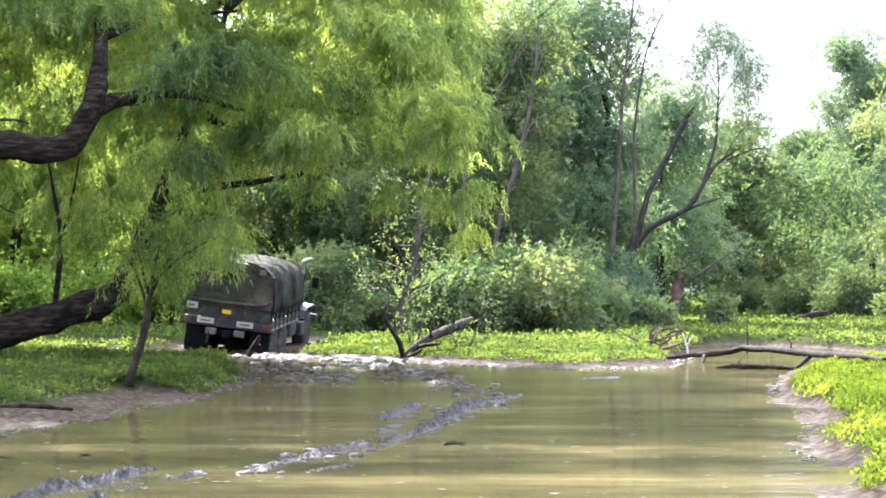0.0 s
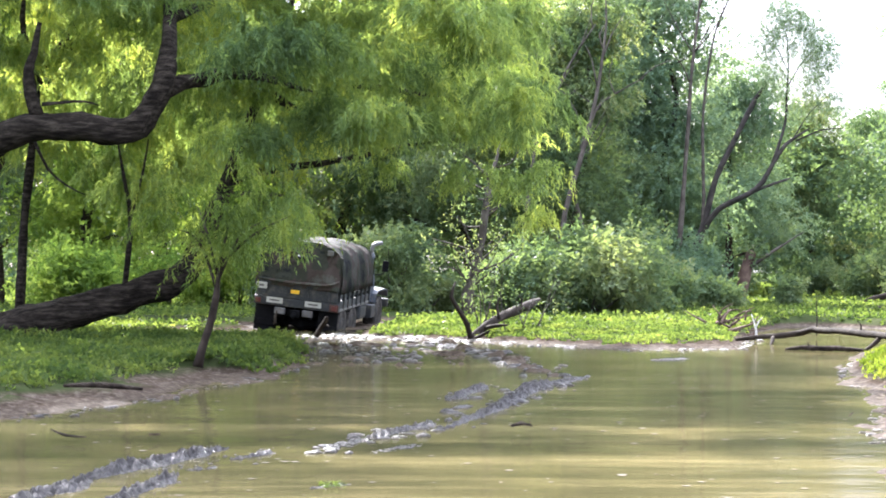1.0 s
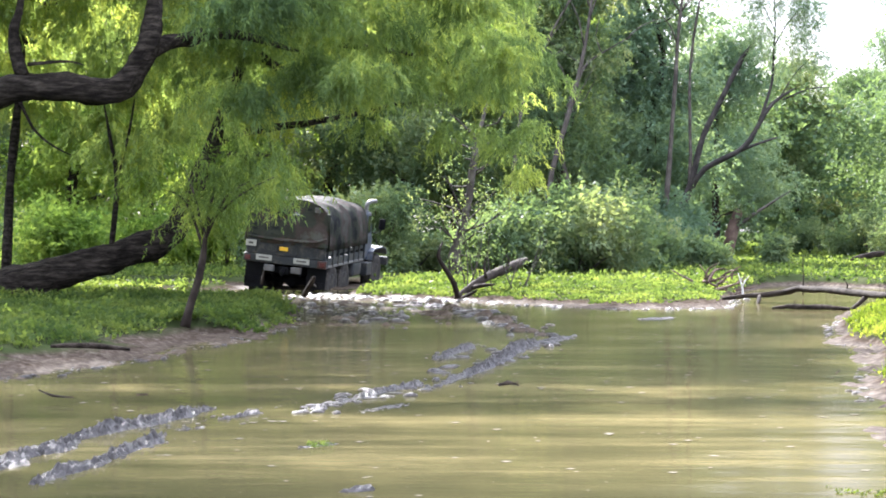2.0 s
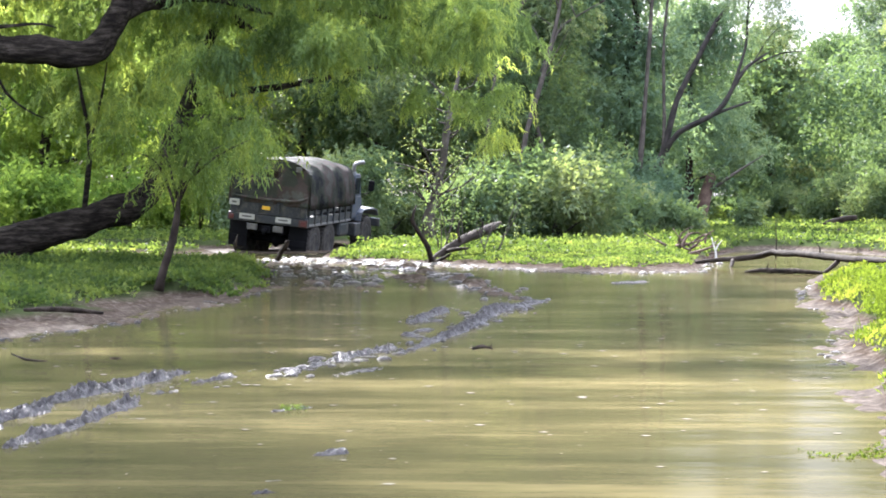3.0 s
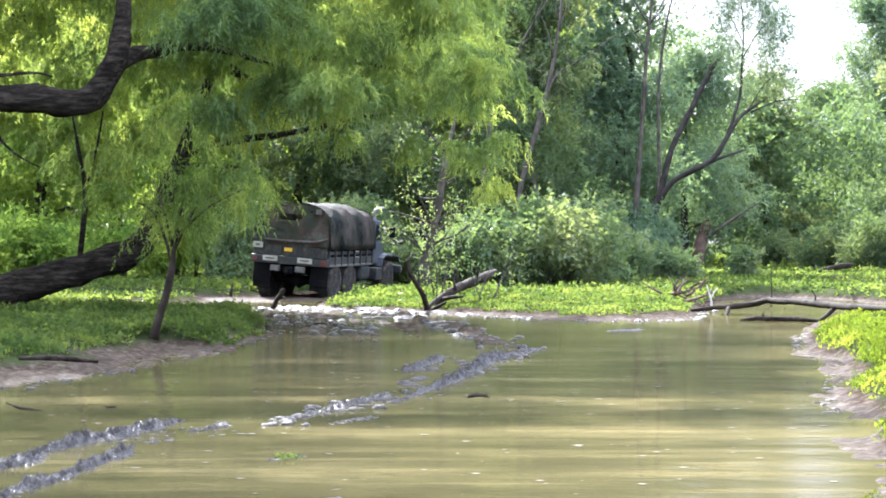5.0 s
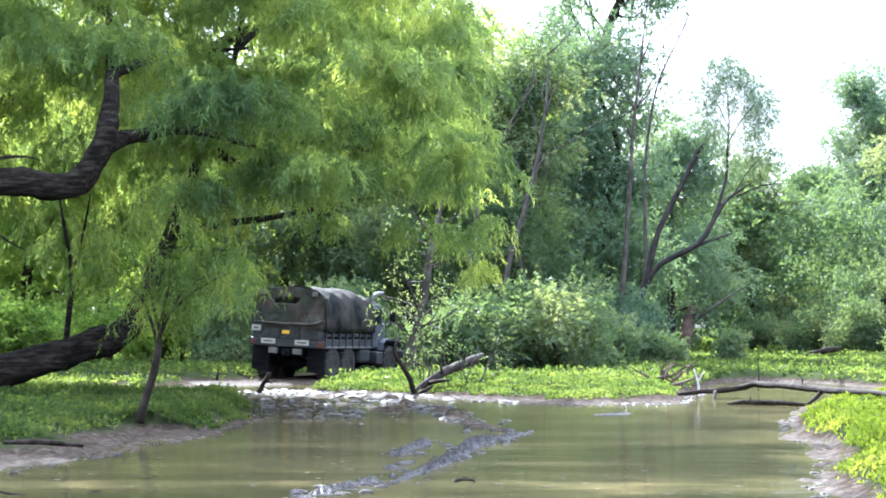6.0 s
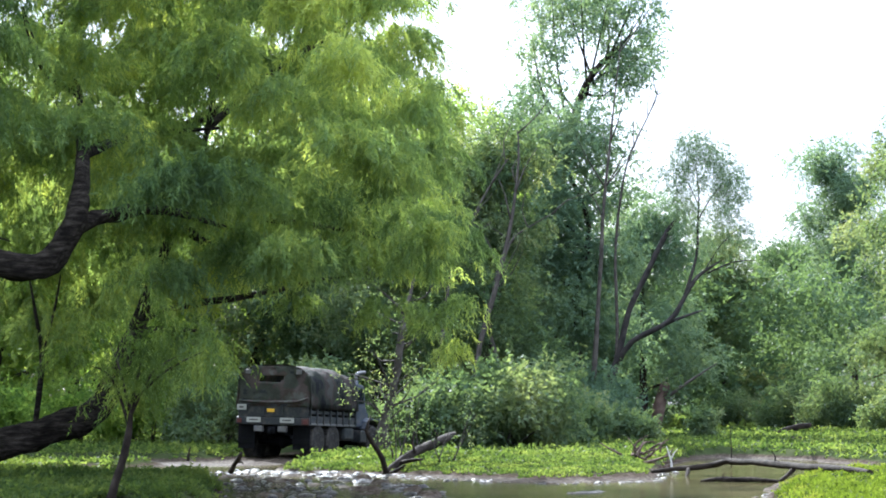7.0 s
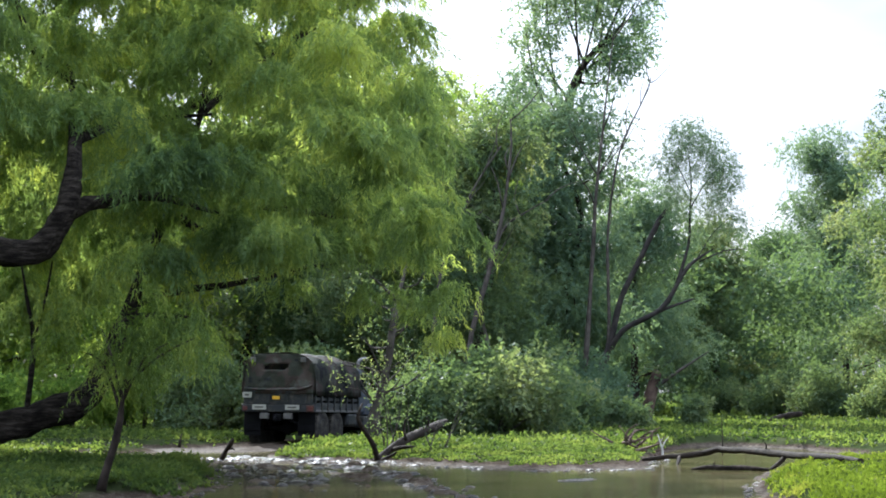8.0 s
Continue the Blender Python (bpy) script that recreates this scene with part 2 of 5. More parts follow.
RUST = surface("rusty_red_brown_paint", [(0.3, (0.035, 0.018, 0.015)), (0.6, (0.075, 0.035, 0.028)), (0.8, (0.1, 0.06, 0.045))],
               scale=6.0, rough=0.7, bump=0.2, bump_scale=50.0)
CANVAS = surface("camouflage_canvas", [(0.4, (0.015, 0.016, 0.018)), (0.43, (0.038, 0.041, 0.031)), (0.5, (0.043, 0.046, 0.034)), (0.52, (0.062, 0.047, 0.041)), (0.58, (0.068, 0.053, 0.046)), (0.6, (0.085, 0.083, 0.07))],
                 scale=1.3, rough=0.75, bump=0.7, bump_scale=5.0, depth=0.06, spec=0.15)
RUBBER = surface("muddy_tyre_rubber", [(0.35, (0.016, 0.015, 0.014)), (0.5, (0.036, 0.033, 0.029)), (0.7, (0.08, 0.072, 0.06))],
                 scale=5.0, rough=0.85, bump=0.5, bump_scale=30.0, spec=0.1)
PLATE = surface("dirty_white_plate", [(0.3, (0.3150, 0.3075, 0.2700)), (0.7, (0.4500, 0.4350, 0.3900))], scale=8.0, rough=0.5, bump=0.05)
INK = surface("dark_lettering", [(0.3, (0.06, 0.06, 0.06)), (0.7, (0.12, 0.11, 0.1))], scale=8.0, rough=0.6, bump=0.05)
AMBER = surface("amber_marker", [(0.3, (0.75, 0.42, 0.02)), (0.7, (0.85, 0.52, 0.04))], scale=8.0, rough=0.35, bump=0.03)
RED = surface("dull_red_lens", [(0.3, (0.07, 0.016, 0.013)), (0.7, (0.11, 0.028, 0.022))], scale=8.0, rough=0.35, bump=0.03)
STEEL = surface("dull_steel", [(0.3, (0.1, 0.1, 0.1)), (0.7, (0.18, 0.175, 0.17))], scale=5.0, rough=0.5, metal=0.35, bump=0.1, grime=(0.12, 0.1, 0.08))
GLASS = surface("dark_cab_glass", [(0.3, (0.01, 0.012, 0.013)), (0.7, (0.02, 0.022, 0.024))], scale=2.0, rough=0.08, bump=0.02)
FOAM = surface("pale_scum", [(0.3, (0.09, 0.08, 0.058)), (0.7, (0.19, 0.17, 0.13))], scale=9.0, rough=0.8, bump=0.4, bump_scale=30.0, spec=0.03)


# ---------------------------------------------------------------- mesh helpers
def part(name, bm, material, parent=None, label=""):
    """Links a bmesh as one mesh object, under a thing or a part."""
    me = bpy.data.meshes.new(name)
    bm.to_mesh(me)
    bm.free()
    me.materials.append(material)
    ob = new(name, me)
    if parent is not None:
        ob.parent = parent
    if label:
        ob["label"] = label
    return ob


def box(bm, lo, hi, bevel=0.0):
    made = bmesh.ops.create_cube(bm, size=1.0)["verts"]
    c = [(a + b) / 2 for a, b in zip(lo, hi)]
    s = [abs(b - a) for a, b in zip(lo, hi)]
    for v in made:
        v.co = Vector((c[0] + v.co.x * s[0], c[1] + v.co.y * s[1], c[2] + v.co.z * s[2]))
    if bevel:
        edges = list({e for v in made for e in v.link_edges})
        bmesh.ops.bevel(bm, geom=edges, offset=bevel, segments=2, affect="EDGES", profile=0.5)
    return bm


def boxed(lo, hi, bevel=0.015):
    return box(bmesh.new(), lo, hi, bevel)


def smooth_path(pts, radii, step):
    """Catmull-Rom through the points, with the radii carried along."""
    p = [Vector(q) for q in pts]
    out, rad = [], []
    for i in range(len(p) - 1):
        a, b, c, d = p[max(i - 1, 0)], p[i], p[i + 1], p[min(i + 2, len(p) - 1)]
        k = max(2, int((c - b).length / step))
        for j in range(k):
            t = j / k
            out.append(0.5 * (2 * b + (c - a) * t + (2 * a - 5 * b + 4 * c - d) * t * t + (3 * b - a - 3 * c + d) * t ** 3))
            rad.append(radii[i] + (radii[i + 1] - radii[i]) * t)
    out.append(p[-1])
    rad.append(radii[-1])
    return out, rad


def tube(bm, pts, radii, sides=9, step=0.35, rough=0.12, seed=0.0):
    """A tapered, slightly knobbly limb along a path, closed at both ends."""
    path, rad = smooth_path(pts, radii, step)
    rings = []
    side = None
    for i, (q, r) in enumerate(zip(path, rad)):
        d = (path[min(i + 1, len(path) - 1)] - path[max(i - 1, 0)]).normalized()
        if side is None:
            side = d.orthogonal().normalized()
        side = (side - d * side.dot(d)).normalized()
        up = d.cross(side)
        ring = []
        for k in range(sides):
            a = 2 * math.pi * k / sides
            o = side * math.cos(a) + up * math.sin(a)
            f = 1 + rough * noise.noise((q * 1.3 + o * 1.2) + Vector((seed, seed * 2, 0)))
            f += rough * 0.8 * noise.noise((q * 4.0 + o * 2.5) + Vector((seed, 0, 7)))
            ring.append(bm.verts.new(q + o * (r * f)))
        rings.append(ring)
    for a, b in zip(rings, rings[1:]):
        for k in range(sides):
            f = bm.faces.new((a[k], a[(k + 1) % sides], b[(k + 1) % sides], b[k]))
            f.smooth = True
    bm.faces.new(list(reversed(rings[0])))
    bm.faces.new(rings[-1])
    return bm


def quads(name, verts, material, parent=None):
    """One mesh of loose faces from an (n, corners, 3) array."""
    n, c = verts.shape[:2]
    me = bpy.data.meshes.new(name)
    me.vertices.add(n * c)
    me.vertices.foreach_set("co", np.ascontiguousarray(verts, dtype=np.float32).ravel())
    me.loops.add(n * c)
    me.loops.foreach_set("vertex_index", np.arange(n * c, dtype=np.int32))
    me.polygons.add(n)
    me.polygons.foreach_set("loop_start", np.arange(0, n * c, c, dtype=np.int32))
    me.polygons.foreach_set("loop_total", np.full(n, c, dtype=np.int32))
    me.update(calc_edges=True)
    me.materials.append(material)
    ob = new(name, me)
    if parent is not None:
        ob.parent = parent
    return ob


def unit(v):
    return v / np.maximum(np.linalg.norm(v, axis=-1, keepdims=True), 1e-6)


def leaf_quads(rng, p, d, length, width):
    """Kite-shaped leaves from p along d."""
    n = len(p)
    s = unit(np.cross(d, rng.normal(size=(n, 3))))
    up = np.cross(s, d)
    L = length * rng.uniform(0.65, 1.3, (n, 1))
    W = width * rng.uniform(0.7, 1.3, (n, 1))
    mid = p + d * L * 0.45 + up * L * 0.06
    return np.stack([p, mid + s * W * 0.5, p + d * L, mid - s * W * 0.5], axis=1)


def blade_leaves(rng, p, d, length, width):
    """Narrow or distant leaves: a single pointed blade each."""
    n = len(p)
    s = unit(np.cross(d, rng.normal(size=(n, 3)))) * width * rng.uniform(0.35, 0.65, (n, 1))
    L = length * rng.uniform(0.65, 1.3, (n, 1))
    return np.stack([p + s, p + d * L, p - s], axis=1)


def crown_leaves(rng, centres, radii, twigs, per_twig, length, width, droop, twig_len, hollow=0.5):
    """Leaves on short twigs scattered through lobes of a crown; droop pulls the twigs down."""
    out = []
    for c, r in zip(centres, radii):
        k = max(4, int(twigs * rng.uniform(0.7, 1.3)))
        d = unit(rng.normal(size=(k, 3)))
        q = np.asarray(c) + d * np.asarray(r) * (rng.uniform(0.02, 1.0, (k, 1)) ** hollow) * rng.uniform(0.75, 1.2, (k, 1))
        way = unit(d * 0.7 + rng.normal(size=(k, 3)) * 0.5 + np.array([0, 0, -droop]))
        t = np.linspace(0.05, 1.0, per_twig)[None, :, None]
        sag = np.array([0, 0, -1.0]) * droop * 0.35
        tl = twig_len * rng.uniform(0.5, 1.4, (k, 1, 1))
        p = q[:, None, :] + way[:, None, :] * t * tl + sag * (t ** 2) * tl
        p = p + rng.normal(size=p.shape) * length * 0.18
        ld = unit(way[:, None, :] * 0.6 + rng.normal(size=p.shape) * 0.75 + np.array([0, 0, -droop * 0.8]))
        out.append(blade_leaves(rng, p.reshape(-1, 3), ld.reshape(-1, 3), length, width))
    return np.concatenate(out)


def willow_sprays(rng, centres, radii, sprays, twigs, per_twig, reach, hang, length, width):
    """Arching willow sprays: each lobe sends out drooping shoots, hung with twigs of narrow leaves."""
    c = np.repeat(np.asarray(centres, float), sprays, 0)
    r = np.repeat(np.asarray(radii, float), sprays, 0)
    n = len(c)
    a = rng.uniform(0, math.tau, (n, 1))
    head = np.concatenate([np.cos(a), np.sin(a), np.zeros((n, 1))], 1)
    start = c + unit(rng.normal(size=(n, 3))) * r * rng.uniform(0, 0.75, (n, 1))
    ell = reach * rng.uniform(0.5, 1.35, (n, 1, 1))
    t = rng.uniform(0.08, 1.0, (n, twigs, 1))
    root = start[:, None] + head[:, None] * ell * t + np.array([0, 0, 1.0]) * ell * (0.3 * t - 0.8 * t * t)
    way = unit(head[:, None] * 0.3 + rng.normal(size=(n, twigs, 3)) * 0.28 + np.array([0, 0, -0.85]))
    drop = hang * rng.uniform(0.45, 1.4, (n, twigs, 1, 1))
    u = np.linspace(0.0, 1.0, per_twig)[None, None, :, None]
    q = root[:, :, None] + way[:, :, None] * u * drop + rng.normal(size=(n, twigs, per_twig, 3)) * length * 0.12
    d = unit(way[:, :, None] * 0.8 + rng.normal(size=q.shape) * 0.5 + np.array([0, 0, -0.25]))
    return blade_leaves(rng, q.reshape(-1, 3), d.reshape(-1, 3), length, width)


def thing(name, label, category, group="", at=None):
    ob = new(name)
    if at is not None:
        ob.location = at
    return tagged(ob, label, category, group)


# ---------------------------------------------------------------- the lie of the land
LEFT_Y = [0, 8, 15, 20, 22, 26, 30.3, 34.4, 43.5, 48, 52, 60]
LEFT_X = [-9, -8.5, -7.2, -6.0, -5.3, -4.33, -3.7, -3.4, -3.6, -5.2, -7.0, -8]
RIGHT_Y = [0, 8, 12.5, 14.4, 19, 24.6, 33, 40.5, 42.5, 45, 50, 56, 64]
RIGHT_X = [2.0, 2.3, 2.7, 3.2, 3.75, 4.9, 5.9, 7.7, 8.9, 11.3, 12.3, 12.0, 12.0]
FAR_X = [-9, -5, -2.8, 0.5, 2.9, 5.4, 6.3, 7.2, 9.0, 10.5, 12.5]
FAR_Y = [51.5, 50.5, 49.0, 45.0, 41.8, 42.6, 48.5, 54.0, 60.0, 61.0, 57.0]
TRACK = [(-5.7, 50.0), (-5.5, 54.0), (-4.7, 59.0), (-3.0, 64.0), (-0.5, 70.0), (3.0, 77.0)]
SIDE_TRACK = [(-5.2, 57.0), (-9.0, 58.5), (-16.0, 59.0), (-30.0, 60.0)]
CHURN = [(-4.3, 49.0), (-3.0, 44.5), (-2.2, 40.0), (-1.9, 35.5)]
CHURN_EDGE = [(-2.9, 48.8), (-1.2, 45.2), (0.1, 38.5), (0.95, 31.0)]


def smooth(t):
    t = np.clip(t, 0, 1)
    return t * t * (3 - 2 * t)


def from_line(x, y, pts):
    """Distance to a bent line, and how far along it (in metres of y)."""
    best = np.full(np.shape(x), 1e9)
    for (ax, ay), (bx, by) in zip(pts, pts[1:]):
        t = np.clip(((x - ax) * (bx - ax) + (y - ay) * (by - ay)) / ((bx - ax) ** 2 + (by - ay) ** 2), 0, 1)
        best = np.minimum(best, np.hypot(x - ax - t * (bx - ax), y - ay - t * (by - ay)))
    return best


def lumps(x, y, scale, seed):
    """Cheap smooth noise, about -1 to 1, from sums of tilted waves."""
    r = np.random.default_rng(seed)
    out = np.zeros(np.shape(x))
    for k in range(9):
        a, f, ph = r.uniform(0, math.tau), scale * r.uniform(0.6, 2.2), r.uniform(0, math.tau)
        out = out + np.sin((x * math.cos(a) + y * math.sin(a)) * f + ph + 1.3 * np.sin((x * math.sin(a) - y * math.cos(a)) * f * 0.7 + ph))
    return out / 4.5


def pond_depth_in(x, y):
    """Metres inside the water's edge; negative on the banks."""
    wob = 0.22 * lumps(x, y, 1.6, 3)
    return np.minimum.reduce([x - np.interp(y, LEFT_Y, LEFT_X), np.interp(y, RIGHT_Y, RIGHT_X) - x,
                              np.interp(x, FAR_X, FAR_Y) - y, y - 6.5]) + wob


def land(x, y):
    x, y = np.asarray(x, float), np.asarray(y, float)
    d = pond_depth_in(x, y)
    inner = -0.1 * smooth(d / 0.4) - 0.3 * smooth(d / 2.2)
    run = np.where((x < -3) & (y < 31), 2.4, np.where((x < 6) & (y > 40), 3.0, 0.95))
    far_side = smooth((y - 40) / 3) * (x < 6.5)
    bank = (0.27 - 0.17 * far_side) * smooth(-d / run) + (0.05 + 0.12 * far_side) * smooth((-d - 1) / 8)
    h = np.where(d > 0, inner, bank)
    h = h + 0.035 * lumps(x, y, 2.3, 5) * smooth((np.abs(d) + 0.2) / 1.0) + 0.012 * lumps(x, y, 9.0, 6) + (0.04 * lumps(x, y, 4.5, 16) + 0.022 * lumps(x, y, 13.0, 17)) * smooth((2.4 - np.abs(d + 1.3)) / 1.0)
    far = smooth((np.hypot(x, y - 40) - 60) / 200)
    h = h + far * (0.5 + 0.5 * lumps(x, y, 0.03, 8))
    # the wheel track that the lorry follows, and the muddy lane that joins it
    a = from_line(x, y, TRACK)
    lane = np.interp(y, [47, 50, 53, 56, 59, 64, 75], [-0.06, -0.2, -0.3, -0.12, 0.03, 0.1, 0.2]) + 0.05 * lumps(x, y, 3.0, 9)
    h = h + (lane - h) * smooth((2.3 - a) / 0.8)
    b = from_line(x, y, SIDE_TRACK)
    h = h + (0.035 + 0.03 * lumps(x, y, 2.5, 10) - h) * smooth((1.9 - b) / 0.7)
    # churned mud breaking the surface
    c = from_line(x, y, CHURN)
    rough = -0.075 + 0.1 * lumps(x, y, 4.0, 11) + 0.045 * lumps(x, y, 15.0, 12)
    h = h + (rough - h) * smooth((2.1 - c) / 0.7) * np.where(y > 34.5, 1, smooth((y - 33.5)))
    e = from_line(x, y, CHURN_EDGE)
    h = np.maximum(h, -0.12 + (0.105 + 0.13 * lumps(x, y, 3.0, 13)) * smooth((0.4 - e) / 0.3) + 0.02 * lumps(x, y, 14.0, 14))
    return h


def axis(stops):
    out = []
    for (a, step), (b, _) in zip(stops, stops[1:]):
        out += list(np.arange(a, b, step))
    return np.array(out + [stops[-1][0]])


def sheet(name, xs, ys, zs, material):
    nx, ny = len(xs), len(ys)
    gx, gy = np.meshgrid(xs, ys)
    co = np.stack([gx, gy, zs], -1).reshape(-1, 3)
    i = (np.arange(ny - 1)[:, None] * nx + np.arange(nx - 1)[None, :]).ravel()
    f = np.stack([i, i + 1, i + nx + 1, i + nx], 1).astype(np.int32)
    me = bpy.data.meshes.new(name)
    me.vertices.add(len(co))
    me.vertices.foreach_set("co", co.astype(np.float32).ravel())
    me.loops.add(f.size)
    me.loops.foreach_set("vertex_index", f.ravel())
    me.polygons.add(len(f))
    me.polygons.foreach_set("loop_start", np.arange(0, f.size, 4, dtype=np.int32))
    me.polygons.foreach_set("loop_total", np.full(len(f), 4, dtype=np.int32))
    me.polygons.foreach_set("use_smooth", np.ones(len(f), dtype=bool))
    me.update(calc_edges=True)
    me.materials.append(material)
    return new(name, me)


gxs = axis([(-2500, 800), (-100, 20), (-40, 2.0), (-14, 0.3), (-7, 0.085), (2, 0.14), (9, 0.4), (16, 2), (60, 30), (300, 800), (2500, 1)])
gys = axis([(-2500, 800), (-100, 20), (-20, 2.0), (6, 0.3), (20, 0.2), (33, 0.1), (51, 0.2), (66, 1.0), (100, 6), (220, 60), (600, 600), (4000, 1)])
gx2, gy2 = np.meshgrid(gxs, gys)
ground = tagged(sheet("ground", gxs, gys, land(gx2, gy2), GROUND), "low river bank of dark wet mud and green soil", "ground", kind="structure")
water = sheet("water", np.linspace(-30, 16, 24), np.linspace(-5, 66, 36), np.zeros((36, 24)), WATER)
tagged(water, "calm ochre flood water reflecting the trees", "water", kind="structure")


# ---------------------------------------------------------------- mud ridges in the water
def mud_ridge(start, end, width, high, seed, label):
    a, b = Vector((*start, 0)), Vector((*end, 0))
    d = (b - a)
    n = max(8, int(d.length / 0.035))
    s = Vector((-d.y, d.x, 0)).normalized()
    bm = bmesh.new()
    rows = []
    for i in range(n + 1):
        t = i / n
        ends = min(1, t * 5, (1 - t) * 5) ** 0.6
        mid = a + d * t + s * (0.22 * width * noise.noise(Vector((t * d.length * 1.1, seed, 0))))
        wide = width * (0.7 + 0.5 * noise.noise(Vector((t * d.length * 1.7, seed, 5)))) * (0.4 + 0.6 * ends)
        row = []
        for k in range(17):
            u = k / 8 - 1
            q = mid + s * (u * wide * 0.6)
            z = high * ends * (1 - u * u) * (0.75 + 0.5 * noise.noise(q * 3 + Vector((seed, 0, 0))))
            z += (1 - u * u) * high * (0.45 * noise.noise(q * 9 + Vector((0, seed, 0))) + 0.75 * noise.noise(q * 19 + Vector((seed, 0, 3))) + 0.7 * noise.noise(q * 41))
            row.append(bm.verts.new((q.x, q.y, z - 0.035 * abs(u) ** 3 - 0.012)))
        rows.append(row)
    for r1, r2 in zip(rows, rows[1:]):
        for k in range(16):
            bm.faces.new((r1[k], r1[k + 1], r2[k + 1], r2[k]))
    bmesh.ops.recalc_face_normals(bm, faces=bm.faces)
    ob = part("mud_ridge", bm, MUD)
    return tagged(ob, label, "mud", "mud ridges along the wheel ruts")


WET = "glistening grey mud ridge beside a wheel rut in water"
for sd, (p, q, w, hgt) in enumerate([
        ((-3.00, 12.72), (-2.60, 15.97), 0.30, 0.10), ((-3.49, 13.47), (-3.34, 15.55), 0.45, 0.10), ((-3.35, 15.38), (-2.54, 18.31), 0.36, 0.13),
        ((-2.37, 17.21), (-2.04, 17.96), 0.22, 0.07), ((-1.69, 18.13), (-1.24, 19.54), 0.25, 0.05), ((-1.29, 19.41), (-0.73, 21.42), 0.32, 0.09), ((-0.49, 20.95), (0.11, 24.50), 0.28, 0.07),
        ((-0.13, 22.59), (0.44, 26.78), 0.30, 0.13), ((0.27, 26.29), (0.79, 29.51), 0.42, 0.15), ((-0.59, 25.27), (-0.12, 28.66), 0.40, 0.10), ((0.55, 28.36), (1.47, 31.09), 0.5, 0.07),
        ((-2.57, 16.24), (-2.41, 16.62), 0.20, 0.05), ((-0.94, 12.43), (-0.71, 12.62), 0.17, 0.07), ((-1.17, 10.83), (-0.99, 10.95), 0.10, 0.04),
        ((-0.87, 13.14), (-0.71, 13.35), 0.07, 0.02), ((-1.44, 14.96), (-1.11, 15.36), 0.25, 0.04), ((-1.13, 17.84), (-0.70, 19.01), 0.5, 0.03),
        ((-1.16, 11.32), (-1.00, 11.39), 0.06, 0.02), ((3.00, 37.04), (3.86, 37.99), 1.0, 0.05)]):
    mud_ridge(p, q, w, hgt * 0.65, sd * 3.7, WET)


def mud_clumps(lines, seed):
    """Small wet clods and flat pads of mud thrown up beside the ruts."""
    rng = np.random.default_rng(seed)
    bm = bmesh.new()
    for pts, spread, count, big in lines:
        for _ in range(count):
            k = rng.integers(len(pts) - 1)
            t = rng.uniform()
            x = pts[k][0] * (1 - t) + pts[k + 1][0] * t + rng.normal() * spread
            y = pts[k][1] * (1 - t) + pts[k + 1][1] * t + rng.normal() * spread * 2.0
            r = big * (0.25 + 0.75 * rng.uniform() ** 2)
            high = r * rng.uniform(0.2, 0.5)
            turn = rng.uniform(0, 6.28)
            long = rng.uniform(1.0, 2.0)
            rings = []
            for u, z in ((1.0, -0.02), (0.85, high * 0.45), (0.45, high)):
                ring = []
                for q in range(8):
                    a = q * 0.7854
                    w = r * u * rng.uniform(0.7, 1.25)
                    px, py = math.cos(a) * w * long, math.sin(a) * w
                    ring.append(bm.verts.new((x + px * math.cos(turn) - py * math.sin(turn) * 0.7, y + px * math.sin(turn) + py * math.cos(turn), z + rng.uniform(-0.2, 0.2) * high)))
                rings.append(ring)
            for r1, r2 in zip(rings, rings[1:]):
                for q in range(8):
                    bm.faces.new((r1[q], r1[(q + 1) % 8], r2[(q + 1) % 8], r2[q]))
            bm.faces.new(rings[-1])
    for f in bm.faces:
        f.smooth = True
    tagged(part("mud_clods", bm, MUD), "wet grey clods of churned mud in shallow water", "mud", kind="stuff")


mud_clumps([(list(zip(RIGHT_X, RIGHT_Y))[4:8], 0.07, 120, 0.06), (list(zip(LEFT_X, LEFT_Y))[2:9], 0.14, 150, 0.08), (list(zip(FAR_X, FAR_Y))[2:7], 0.14, 120, 0.10), (CHURN, 0.8, 150, 0.15), (CHURN_EDGE, 0.25, 170, 0.13), ([(-5.0, 50.2), (-2.6, 48.9), (0.0, 45.9)], 0.3, 110, 0.16),
            ([(-0.76, 20.73), (0.44, 26.78), (1.47, 31.09)], 0.16, 110, 0.10), ([(-1.67, 17.96), (-0.73, 21.42)], 0.13, 50, 0.08),
            ([(-0.59, 25.27), (-0.12, 28.66)], 0.12, 25, 0.09), ([(-3.32, 15.26), (-2.06, 18.13)], 0.12, 60, 0.035), ([(-3.00, 12.72), (-2.60, 15.97)], 0.09, 45, 0.03)], 77)


# ---------------------------------------------------------------- trees
def limb_part(tree, name, pts, radii, bark, seed=0.0, sides=9, step=0.35, label=""):
    bm = bmesh.new()
    tube(bm, pts, radii, sides, step, 0.3, seed)
    return part(name, bm, bark, tree, label)


